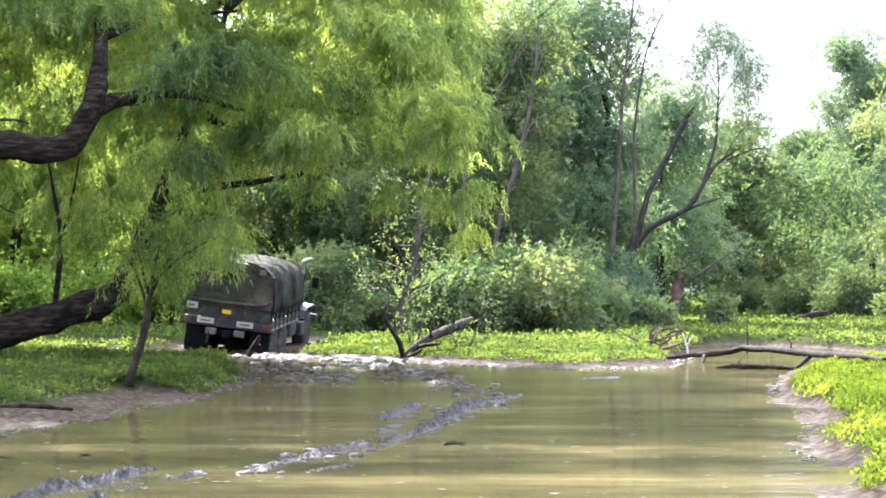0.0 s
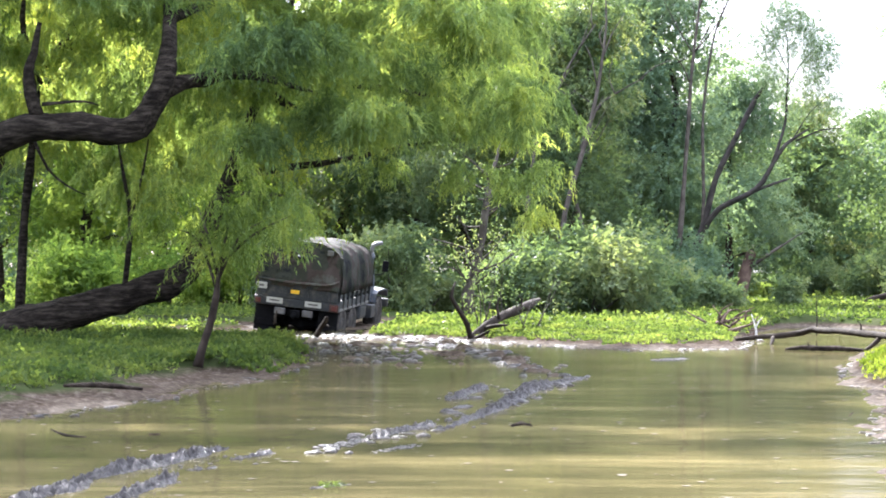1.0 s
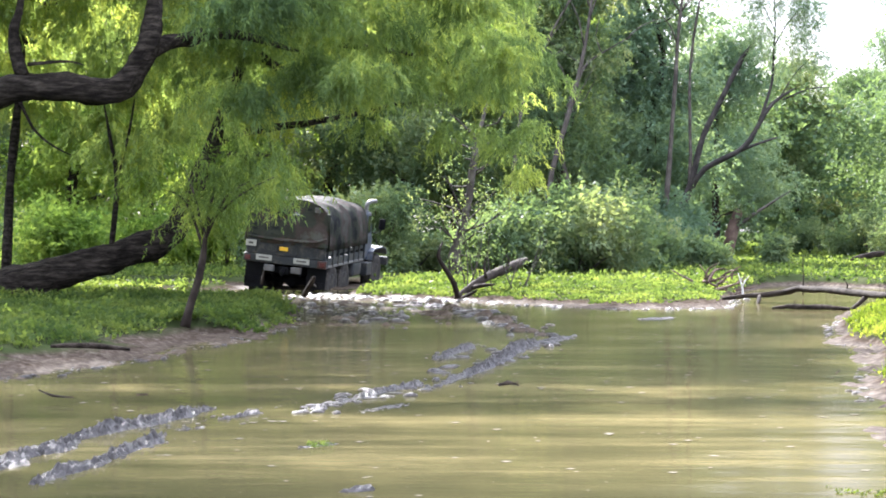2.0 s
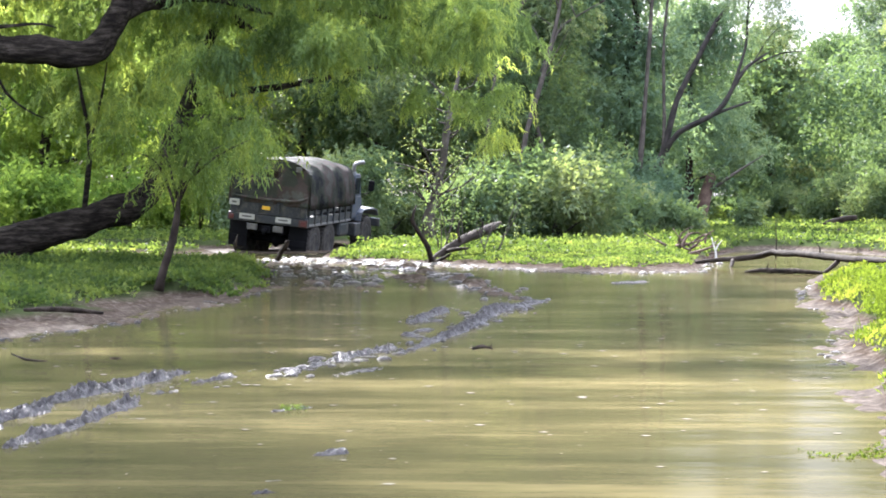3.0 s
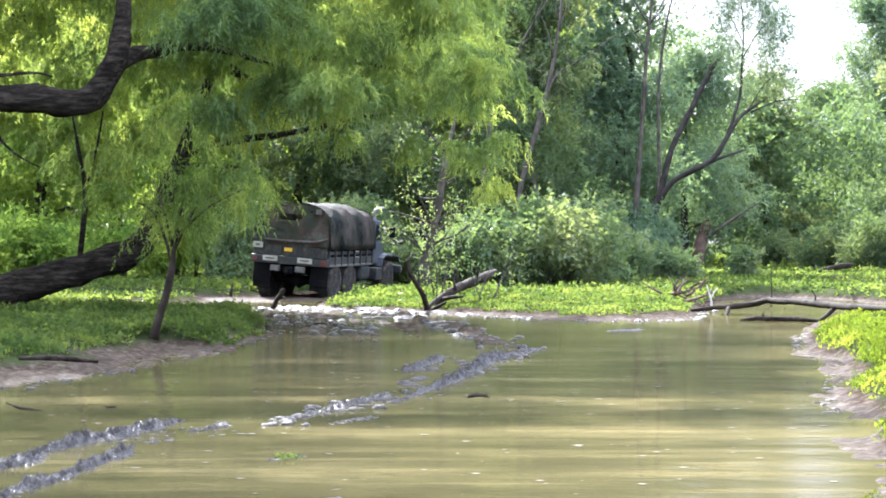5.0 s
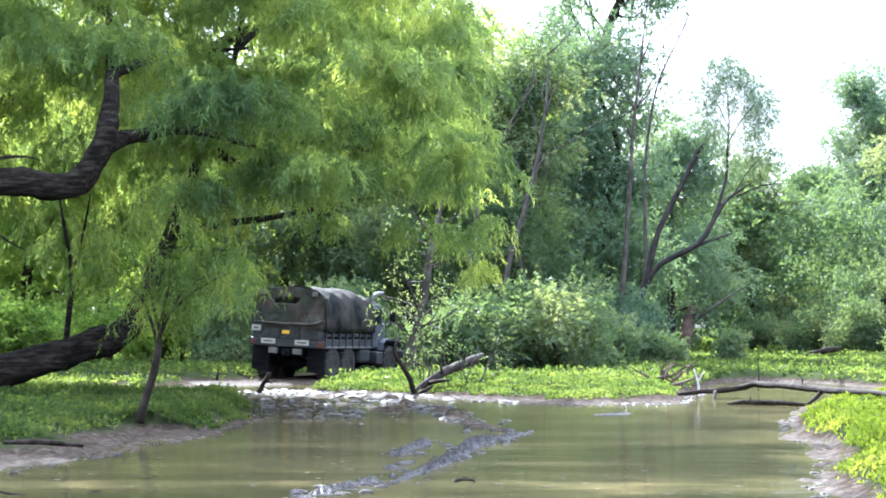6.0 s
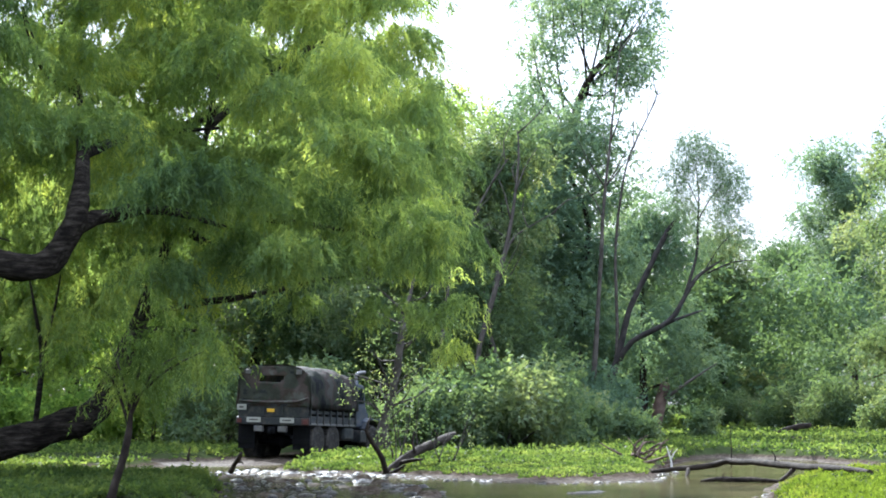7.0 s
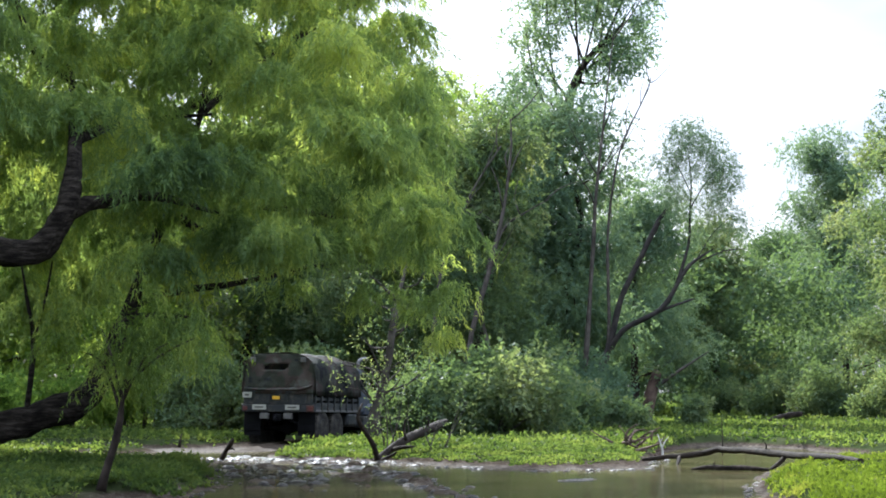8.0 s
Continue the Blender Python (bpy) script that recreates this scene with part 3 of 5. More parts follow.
def grown_tree(name, label, category, base, height, spread, lean, seed, leaves, bark, leaf=(0.22, 0.09), twigs=42, per=8,
               lobes=26, droop=0.35, first=0.3, radius=0.16, lobe=0.17, group=""):
    """A trunk with rising limbs, each carrying lobes of leaves; the outline stays uneven and open."""
    rng = np.random.default_rng(seed)
    tree = thing(name, label, category, group, at=base)
    h = height
    top = np.array([lean[0] * h, lean[1] * h, h * 0.93])
    wig = rng.normal(size=(5, 3)) * np.array([0.02, 0.02, 0]) * h
    spine = [np.array([0, 0, -0.15])] + [top * t + wig[i] for i, t in enumerate((0.2, 0.42, 0.66, 0.85))] + [top]
    limb_part(tree, "trunk", [tuple(q) for q in spine], [radius * 1.25, radius, radius * 0.75, radius * 0.5, radius * 0.3, radius * 0.1], bark, seed, 9, 0.6)
    tips = []
    n = max(5, int(h * 0.75))
    for k in range(n):
        t = first + (0.95 - first) * (k + rng.uniform(0, 0.8)) / n
        a = k * 2.4 + rng.uniform(-0.5, 0.5)
        i = min(4, int(np.searchsorted([0.2, 0.42, 0.66, 0.85], t)))
        root = top * t
        out = spread * (1.1 - 0.65 * (t - first) / (1 - first)) * rng.uniform(0.6, 1.1)
        end = root + np.array([math.cos(a) * out, math.sin(a) * out, out * rng.uniform(0.25, 0.9)])
        mid = (root + end) / 2 + np.array([0, 0, -0.08 * out]) + rng.normal(size=3) * 0.08 * out
        r = radius * (0.5 - 0.35 * t)
        part("limb", tube(bmesh.new(), [tuple(root), tuple(mid), tuple(end)], [r, r * 0.6, r * 0.15], 6, 0.7, 0.15, seed + k), bark, tree)
        for u in (0.45, 0.75, 1.0):
            tips.append(root * (1 - u) + end * u + rng.normal(size=3) * 0.12 * out)
    tips.append(top)
    tips = np.array(tips)
    pick = rng.permutation(len(tips))[:lobes]
    c = tips[pick]
    r = h * lobe * rng.uniform(0.5, 1.05, (len(c), 1)) * np.array([[1.0, 1.0, 0.75]])
    q = crown_leaves(rng, c, r, twigs, per, leaf[0], leaf[1], droop, leaf[0] * 3.0)
    quads("crown", q, leaves, tree)
    return tree


def shrub(name, label, base, size, seed, leaves, leaf=(0.14, 0.07), lobes=16, twigs=60, per=7, droop=0.2, category="bush"):
    """A bush: stems fanning from the ground and lobes of leaves over them."""
    rng = np.random.default_rng(seed)
    bush = thing(name, label, category, at=base)
    cs = []
    for k in range(lobes):
        a = rng.uniform(0, math.tau)
        u = math.sqrt(rng.uniform(0.02, 1))
        c = np.array([math.cos(a) * u * size[0] * 0.45, math.sin(a) * u * size[1] * 0.45, size[2] * (0.12 + 0.72 * rng.uniform() * (1 - 0.45 * u * u))])
        cs.append(c)
        if k % 2 == 0:
            part("stem", tube(bmesh.new(), [(c[0] * 0.15, c[1] * 0.15, -0.1), tuple(c * np.array([0.55, 0.55, 0.6])), tuple(c)], [0.05, 0.035, 0.012], 5, 0.5, 0.1, seed + k), GREY_BARK, bush)
    r = min(size) * 0.28 * rng.uniform(0.6, 1.2, (lobes, 1)) * np.array([[1.1, 1.1, 0.9]])
    quads("foliage", crown_leaves(rng, cs, r, twigs, per, leaf[0], leaf[1], droop, leaf[0] * 3), leaves, bush)
    return bush


def at(x, y):
    return (x, y, float(land(x, y)))


# the great leaning willow over the left bank
def great_willow():
    w = thing("willow_tree", "old leaning willow with dark crooked limbs and drooping yellow-green leaves", "tree", at=(0, 0, 0))
    limb_part(w, "trunk", [(-12.43, 39.00, -0.45), (-10.04, 39.00, 0.45), (-8.67, 39.00, 0.84), (-7.30, 39.00, 1.25), (-6.33, 39.00, 1.68), (-5.89, 39.50, 2.67), (-5.62, 40.00, 3.57), (-5.11, 41.00, 5.37), (-4.56, 42.00, 7.32), (-4.30, 43.00, 9.37)],
              [0.46, 0.40, 0.34, 0.30, 0.27, 0.22, 0.17, 0.09, 0.07, 0.04], LIMB_BARK, 1.0, 18, 0.16)
    limb_part(w, "limb", [(-12.80, 34.20, -0.18), (-11.02, 34.20, 2.63), (-8.83, 34.20, 4.09), (-7.63, 34.20, 4.27), (-6.57, 34.20, 4.23), (-6.12, 34.20, 4.71), (-5.92, 34.20, 5.26), (-5.95, 34.80, 6.35), (-6.60, 38.00, 8.13), (-7.03, 38.50, 9.47)],
              [0.40, 0.33, 0.28, 0.265, 0.235, 0.21, 0.18, 0.11, 0.06, 0.02], LIMB_BARK, 2.0, 18, 0.16)
    for k, (pts, rad) in enumerate([
            ([(-6.07, 34.20, 4.81), (-5.65, 34.40, 5.10), (-5.29, 34.70, 5.19), (-4.96, 35.40, 5.36), (-4.40, 37.50, 5.45), (-3.65, 39.00, 5.31)], [0.16, 0.14, 0.13, 0.11, 0.07, 0.03]),
            ([(-5.62, 40.00, 3.51), (-5.00, 40.20, 3.78), (-3.67, 40.50, 3.99), (-2.87, 41.00, 4.17), (-2.05, 41.50, 4.42), (-1.21, 42.00, 4.54)], [0.1, 0.085, 0.065, 0.05, 0.035, 0.015]),
            ([(-5.68, 40.00, 3.28), (-4.98, 39.60, 3.30), (-4.36, 39.30, 3.25)], [0.08, 0.06, 0.03]),
            ([(-4.93, 41.00, 5.61), (-4.25, 41.50, 5.11), (-3.19, 42.00, 4.54), (-2.47, 42.50, 4.86)], [0.1, 0.09, 0.07, 0.03]),
            ([(-4.74, 42.00, 7.08), (-4.01, 41.50, 6.65), (-3.58, 41.00, 6.10), (-3.24, 41.00, 5.76), (-2.05, 41.50, 5.61), (-0.96, 42.00, 5.47), (0.03, 42.50, 5.15)], [0.1, 0.11, 0.12, 0.09, 0.06, 0.04, 0.015]),
            ([(-5.98, 34.80, 6.25), (-5.64, 36.20, 6.70), (-5.27, 39.00, 7.27), (-3.99, 40.00, 7.53)], [0.11, 0.09, 0.06, 0.03]),
            ([(-6.54, 38.00, 7.91), (-7.16, 38.00, 8.30), (-7.50, 38.00, 8.91), (-7.73, 38.00, 9.70)], [0.09, 0.08, 0.06, 0.03]),
            ([(-4.44, 42.00, 7.82), (-3.03, 43.00, 9.25), (-1.52, 43.50, 10.37), (0.02, 44.00, 11.26)], [0.08, 0.08, 0.06, 0.02]),
            ([(-7.58, 39.00, 1.22), (-7.37, 38.60, 2.65), (-7.47, 38.40, 3.55), (-7.56, 38.20, 4.27)], [0.06, 0.05, 0.04, 0.015]),
            ([(-7.37, 38.60, 2.76), (-7.11, 38.50, 3.67), (-7.00, 38.50, 4.35)], [0.035, 0.03, 0.012]),
            ([(-10.00, 40.00, 0.44), (-9.85, 40.00, 3.03), (-9.65, 40.00, 5.39), (-9.94, 40.00, 7.04), (-9.66, 40.00, 9.17)], [0.11, 0.095, 0.085, 0.06, 0.03]),
            ([(-8.22, 34.2, 4.47), (-8.34, 34.2, 4.88), (-8.38, 34.2, 5.29), (-8.29, 34.2, 5.59), (-8.19, 34.2, 6.15)], [0.15, 0.13, 0.1, 0.07, 0.04]),
            ([(-8.09, 34.0, 4.66), (-7.73, 34.0, 4.69), (-7.33, 34.0, 4.71), (-7.07, 34.0, 4.64)], [0.04, 0.03, 0.025, 0.01]),
            ([(-8.46, 35.0, 4.07), (-8.21, 35.0, 3.55), (-7.84, 35.0, 3.24), (-7.53, 35.0, 3.09)], [0.03, 0.025, 0.02, 0.008])]):
        limb_part(w, "branch", pts, rad, LIMB_BARK, 3.0 + k, 9, 0.3)
    rng = np.random.default_rng(11)
    cs, rs = [], []
    while len(cs) < 285:
        y = rng.uniform(34.5, 48)
        near = y / 42
        x, z = rng.uniform(-16, 1.2), rng.uniform(1.2, 15.5)
        low = np.interp(x, [-16, -8.5, -7.6, -6.9, -6.2, -5.4, -4.6, -3.6, -1.0, 0.6, 1.7], [3.6, 3.2, 2.9, 2.8, 3.0, 2.9, 3.2, 4.3, 4.7, 4.2, 5.0])
        high = np.interp(x, [-16, -2.6, -0.6, 0.3, 1.2], [15.5, 15.0, 12.0, 9.0, 6.0])
        if not low + 0.5 < z < high:
            continue
        if y < 38.5 and x < -5.4 and z < 7.6:
            continue
        x, z = x * near, 1.7 + (z - 1.7) * near
        k = rng.uniform(0.8, 1.4)
        if any((x - c[0]) ** 2 + (y - c[1]) ** 2 * 0.3 + (z - c[2]) ** 2 * 1.5 < (0.5 * (k + r[0])) ** 2 for c, r in zip(cs, rs)):
            if rng.uniform() < 0.96:
                continue
        cs.append((x, y, z))
        rs.append((k, k, k * 0.6))
    q = willow_sprays(rng, cs, rs, 23, 11, 12, 0.8, 0.42, 0.15, 0.032)
    # loose curtains of twigs hanging in front of the muddy track
    hang = [(-3.89, 36.0, 2.55), (-4.0, 36.0, 2.97), (-4.9, 34.2, 5.75), (-4.5, 34.4, 5.95), (-4.2, 34.6, 5.7), (-6.16, 36.00, 6.73), (-6.30, 36.00, 7.47), (-5.97, 36.00, 6.14), (-6.46, 36.00, 8.11), (-6.77, 36.00, 6.94), (-5.58, 36.50, 7.12), (-4.84, 38.50, 2.99), (-4.22, 38.50, 3.16), (-5.29, 38.50, 2.42), (-2.44, 41.00, 4.05), (0.53, 42.00, 3.74), (0.03, 42.00, 3.99), (1.15, 42.00, 4.12), (-0.71, 42.00, 3.99), (0.90, 42.00, 3.12)]
    q = np.concatenate([q, willow_sprays(rng, hang, [(0.4, 0.5, 0.4)] * len(hang), 9, 8, 10, 0.55, 0.5, 0.14, 0.03)])
    quads("crown", q, WILLOW, w)


great_willow()


# Added tree: its crown blocks sky that would show through the leaning willow.
def back_willow():
    w = thing("willow_tree", "added tall willow closing sky gaps behind the old leaning one", "tree", at=(0, 0, 0))
    limb_part(w, "trunk", [(-16.0, 55.0, 0.0), (-15.6, 55.0, 3.0), (-13.0, 54.5, 7.0), (-9.5, 54.0, 12.0), (-9.0, 54.0, 16.0)], [0.5, 0.42, 0.33, 0.2, 0.06], BARK, 61.0, 10, 0.5)
    limb_part(w, "limb", [(-11.2, 54.5, 6.5), (-8.0, 53.5, 8.5), (-4.5, 53.0, 10.5), (-1.5, 53.0, 13.0)], [0.25, 0.2, 0.14, 0.05], BARK, 62.0, 8, 0.5)
    rng = np.random.default_rng(64)
    cs, rs = [], []
    while len(cs) < 155:
        x, y, z = rng.uniform(-20, -0.4), rng.uniform(50.5, 56.5), rng.uniform(5.5, 18.5)
        low = np.interp(x, [-20, -8, -5, 1.2], [5.5, 6.0, 7.0, 8.5])
        high = np.interp(x, [-20, -4, 0.0, 1.2], [18.5, 18.5, 16.0, 11.0])
        if low < z < high:
            k = rng.uniform(0.9, 1.5)
            cs.append((x, y, z))
            rs.append((k, k, k * 0.75))
    quads("crown", willow_sprays(rng, cs, rs, 18, 9, 9, 1.1, 0.6, 0.2, 0.05), WILLOW, w)


back_willow()


def bank_sapling():
    s = thing("sapling", "slim leaning willow sapling rooted in the green bank", "tree", at=(0, 0, 0))
    limb_part(s, "trunk", [(-4.78, 30.80, 0.15), (-4.68, 30.80, 0.56), (-4.56, 30.80, 0.93), (-4.49, 30.80, 1.29), (-4.44, 30.80, 1.74), (-4.33, 30.80, 2.29), (-4.20, 30.80, 2.75)], [0.085, 0.07, 0.06, 0.05, 0.035, 0.02, 0.008], DEAD_WOOD, 5.0, 9, 0.2)
    for k, end in enumerate([(-5.05, 30.6, 2.35), (-3.75, 30.9, 2.5), (-4.85, 31.1, 2.75), (-3.25, 30.7, 2.6)]):
        limb_part(s, "branch", [(-4.48, 30.80, 1.4 + 0.12 * k), ((end[0] - 4.48) / 2, 30.8, (end[2] + 1.7) / 2 + 0.15), end], [0.03, 0.02, 0.006], DEAD_WOOD, 5.5 + k, 6, 0.2)
    rng = np.random.default_rng(21)
    cs = [(-5.3, 31.2, 3.2), (-4.9, 31.3, 3.6), (-4.2, 31.0, 3.5), (-3.7, 31.2, 3.2), (-5.35, 31.0, 2.6), (-4.4, 31.4, 4.1), (-4.69, 30.9, 2.35), (-4.33, 30.8, 2.5), (-4.3, 30.6, 2.1), (-4.6, 30.8, 1.95), (-3.87, 30.8, 2.5), (-3.51, 30.9, 2.55), (-4.05, 30.8, 2.95), (-4.6, 31.0, 2.85), (-3.2, 30.8, 2.65), (-4.4, 30.5, 2.7)]
    quads("crown", willow_sprays(rng, cs, [(0.4, 0.45, 0.35)] * len(cs), 6, 7, 9, 0.55, 0.4, 0.115, 0.024), SHADED_WILLOW, s)


bank_sapling()

# the bare twin-stemmed tree over the far bank
dead = thing("forked_tree", "dark half-dead tree with a snapped stem and one feathery live top", "tree", at=(0, 0, 0))
limb_part(dead, "trunk", [(8.04, 80.00, 0.23), (8.20, 80.00, 2.07), (8.75, 80.00, 3.96), (9.15, 80.00, 5.61), (10.09, 80.00, 7.51), (10.80, 80.00, 8.93), (11.32, 80.00, 9.59)], [0.24, 0.19, 0.15, 0.125, 0.115, 0.1, 0.04], HAZED_BARK, 7.0, 10, 0.4)
for k, (pts, rad) in enumerate([
        ([(8.56, 80.00, 3.25), (9.21, 79.50, 4.30), (10.67, 79.00, 5.10), (11.37, 79.00, 6.15), (11.90, 79.00, 6.97), (12.89, 79.00, 7.63)], [0.12, 0.115, 0.1, 0.1, 0.08, 0.02]),
        ([(10.60, 79.00, 5.05), (11.37, 79.00, 5.34), (12.07, 79.00, 5.57)], [0.086, 0.065, 0.036]),
        ([(11.37, 79.00, 6.20), (11.87, 79.10, 7.77), (11.99, 79.30, 9.18), (12.05, 79.30, 10.36), (11.93, 79.30, 11.9)], [0.075, 0.06, 0.045, 0.03, 0.012]),
        ([(11.99, 79.30, 9.3), (12.5, 79.30, 10.2), (13.3, 79.20, 11.2)], [0.03, 0.025, 0.01]),
        ([(12.03, 79.30, 10.0), (11.6, 79.30, 10.9), (11.1, 79.30, 11.5)], [0.025, 0.02, 0.008]),
        ([(12.2, 79.00, 7.2), (12.9, 79.00, 8.3), (13.7, 79.00, 9.0)], [0.03, 0.025, 0.008]),
        ([(12.30, 79.00, 7.09), (13.35, 79.00, 7.56), (14.29, 79.00, 7.63)], [0.036, 0.029, 0.011]),
        ([(8.32, 80.00, 1.36), (7.52, 79.00, 2.76), (7.05, 79.00, 3.46)], [0.072, 0.050, 0.022])]):
    limb_part(dead, "limb", pts, rad, HAZED_BARK, 8.0 + k, 8, 0.4)
rng0 = np.random.default_rng(78)
feather = [(10.99, 79.3, 11.3), (11.4, 79.3, 12.01), (11.82, 79.3, 12.67), (12.29, 79.3, 12.36), (12.87, 79.3, 12.01), (13.34, 79.3, 11.42), (13.57, 79.3, 10.72), (12.71, 79.3, 10.95),
           (11.58, 79.3, 10.71), (13.1, 79.3, 10.24), (12.29, 79.3, 11.54), (13.33, 79.3, 9.19), (12.51, 79.3, 8.6), (11.3, 79.6, 10.1), (12.9, 79.0, 9.7), (11.7, 79.4, 9.5), (13.9, 79.3, 8.7)]
quads("crown", crown_leaves(rng0, feather, [(0.7, 0.7, 0.65)] * len(feather), 150, 8, 0.13, 0.036, 0.5, 0.4, 0.4), COOL, dead)

stump = thing("stump", "broken tree stump sprouting young leaves", "tree stump", at=(0, 0, 0))
limb_part(stump, "trunk", [(10.05, 80.00, 0.1), (10.10, 80.00, 0.43), (10.25, 80.00, 1.12), (10.45, 80.00, 1.99), (10.68, 80.00, 2.60)], [0.36, 0.3, 0.26, 0.23, 0.17], STUMP_WOOD, 9.0, 10, 0.3)
limb_part(stump, "branch", [(10.45, 80.00, 1.85), (11.0, 80.00, 2.22), (11.85, 80.00, 2.8), (12.8, 80.00, 3.4)], [0.1, 0.08, 0.05, 0.02], GREY_BARK, 9.5, 7, 0.3)
rng0 = np.random.default_rng(31)
tagged(quads("sprouts", crown_leaves(rng0, ((10.75, 80.00, 2.9), (10.95, 79.80, 2.5), (10.35, 79.80, 2.6)), [(0.4, 0.4, 0.35)] * 3, 14, 6, 0.18, 0.1, 0.1, 0.45), BROAD, stump), kind="stuff")

# the thin half-bare tree behind the stranded log
thin = thing("thin_tree", "thin half-bare tree with twisted twigs and sparse pale leaves", "tree", at=(0, 0, 0))
limb_part(thin, "trunk", [(-0.76, 58.00, 0.16), (-0.83, 58.00, 0.93), (-0.60, 58.00, 1.78), (-0.38, 58.00, 2.81), (-0.26, 58.00, 3.83), (-0.04, 58.50, 4.89), (0.22, 59.00, 5.96)], [0.24, 0.2, 0.14, 0.12, 0.1, 0.06, 0.02], GREY_BARK, 12.0, 9, 0.3)
rng0 = np.random.default_rng(33)
tips = []
for k in range(26):
    t = rng0.uniform(0, 1)
    root = np.array((-0.76, 58.00, 0.93)) * (1 - t) + np.array((-0.04, 58.50, 4.89)) * t
    out = np.array([rng0.uniform(-1.5, 1.6), rng0.uniform(-1.0, 1.0), rng0.uniform(0.0, 1.3)])
    part("twig", tube(bmesh.new(), [tuple(root), tuple(root + out * 0.5 + rng0.normal(size=3) * 0.12), tuple(root + out)], [0.035, 0.025, 0.008], 5, 0.3, 0.2, k), GREY_BARK, thin)
    tips.append(root + out)
tips = np.array(tips)
quads("leaves", crown_leaves(rng0, tips, [(0.4, 0.4, 0.35)] * len(tips), 9, 6, 0.085, 0.04, 0.2, 0.35), BROAD, thin)

tall = thing("tall_tree", "tall leaning tree with an open feathery crown", "tree", at=(0, 0, 0))
limb_part(tall, "trunk", [(5.51, 92.00, 0.09), (6.18, 92.00, 3.75), (6.72, 92.00, 7.82), (6.99, 92.00, 10.27), (7.39, 92.00, 13.26), (8.07, 92.00, 15.72), (8.61, 92.00, 17.22), (9.84, 92.00, 18.73), (11.07, 92.00, 19.83)], [0.42, 0.36, 0.32, 0.29, 0.26, 0.23, 0.19, 0.12, 0.04], BARK, 91.0, 9, 0.6)
rng0 = np.random.default_rng(92)
lobes_at = []
for end in [(5.89, 92.00, 18.99), (6.84, 92.00, 20.90), (8.20, 92.00, 21.45), (9.57, 92.00, 20.91), (11.20, 92.00, 20.37), (11.61, 92.00, 19.01), (10.66, 92.00, 17.91), (6.17, 92.00, 16.80), (5.62, 92.00, 15.16), (6.58, 92.00, 14.08), (10.11, 92.00, 17.36), (9.29, 92.00, 22.28), (7.39, 92.00, 22.82), (10.93, 92.00, 22.01), (6.16, 92.00, 21.99)]:
    along = rng0.uniform(0, 1)
    root = np.array((7.18, 92.00, 11.63)) * (1 - along) + np.array((8.10, 92.00, 15.72)) * along
    if end[0] > 8.5 or end[2] > 21:
        root = np.array((8.10, 92.00, 15.72)) * (1 - along) + np.array((9.84, 92.00, 18.73)) * along
    e = np.array(end) + np.array([0, rng0.uniform(-2, 2), 0])
    mid = (root + e) / 2 + rng0.normal(size=3) * 0.3
    part("limb", tube(bmesh.new(), [tuple(root), tuple(mid), tuple(e)], [0.07, 0.05, 0.015], 6, 0.6, 0.15, 93), BARK, tall)
    lobes_at += [e, (mid + e) / 2 + rng0.normal(size=3) * 0.3]
quads("crown", crown_leaves(rng0, lobes_at, [(1.25, 1.25, 0.95)] * len(lobes_at), 62, 9, 0.22, 0.10, 0.4, 0.7, 0.4), COOL, tall)

def bare_sapling(pts, r, seed):
    t = thing("bare_sapling", "slender bare grey tree with thin twigs", "tree", "bare saplings in the wood", at=(0, 0, 0))
    n = len(pts)
    limb_part(t, "trunk", pts, [r * (1 - 0.85 * k / (n - 1)) for k in range(n)], GREY_BARK, seed, 7, 0.5)
    rng = np.random.default_rng(int(seed))
    for k in range(7):
        u = rng.uniform(0.35, 1.0) * (n - 1)
        i = min(n - 2, int(u))
        a = np.array(pts[i]) * (1 - u + i) + np.array(pts[i + 1]) * (u - i)
        d = np.array([rng.uniform(-1.6, 1.6), rng.uniform(-0.6, 0.6), rng.uniform(0.8, 2.2)])
        part("branch", tube(bmesh.new(), [tuple(a), tuple(a + d * 0.5 + rng.normal(size=3) * 0.12), tuple(a + d)], [r * 0.3, r * 0.2, r * 0.07], 5, 0.5, 0.15, seed + k), GREY_BARK, t)


bare_sapling([(7.30, 78.00, 1.17), (7.57, 78.00, 4.38), (7.77, 78.00, 7.14), (7.93, 78.00, 9.69), (8.25, 78.00, 12.49), (8.46, 78.00, 14.36), (8.77, 78.00, 16.95)], 0.12, 701)
bare_sapling([(2.30, 72.00, 1.66), (2.63, 72.00, 3.98), (3.29, 72.00, 6.31), (3.84, 72.00, 8.66), (4.14, 72.00, 11.02), (4.08, 72.00, 12.10)], 0.13, 702)
bare_sapling([(0.93, 72.00, 1.35), (1.15, 72.00, 3.77), (1.59, 72.00, 6.75), (2.67, 72.00, 9.31), (3.75, 72.00, 11.02)], 0.11, 703)
bare_sapling([(8.43, 80.00, 1.04), (8.64, 80.00, 4.44), (8.64, 80.00, 8.47), (9.16, 80.00, 11.80), (10.14, 80.00, 13.96), (10.51, 80.00, 14.92)], 0.09, 704)
bare_sapling([(3.78, 74.00, 1.32), (3.36, 74.00, 3.39), (3.04, 74.00, 5.13), (3.72, 74.00, 7.75), (4.71, 74.00, 8.63), (5.70, 74.00, 9.18)], 0.11, 705)

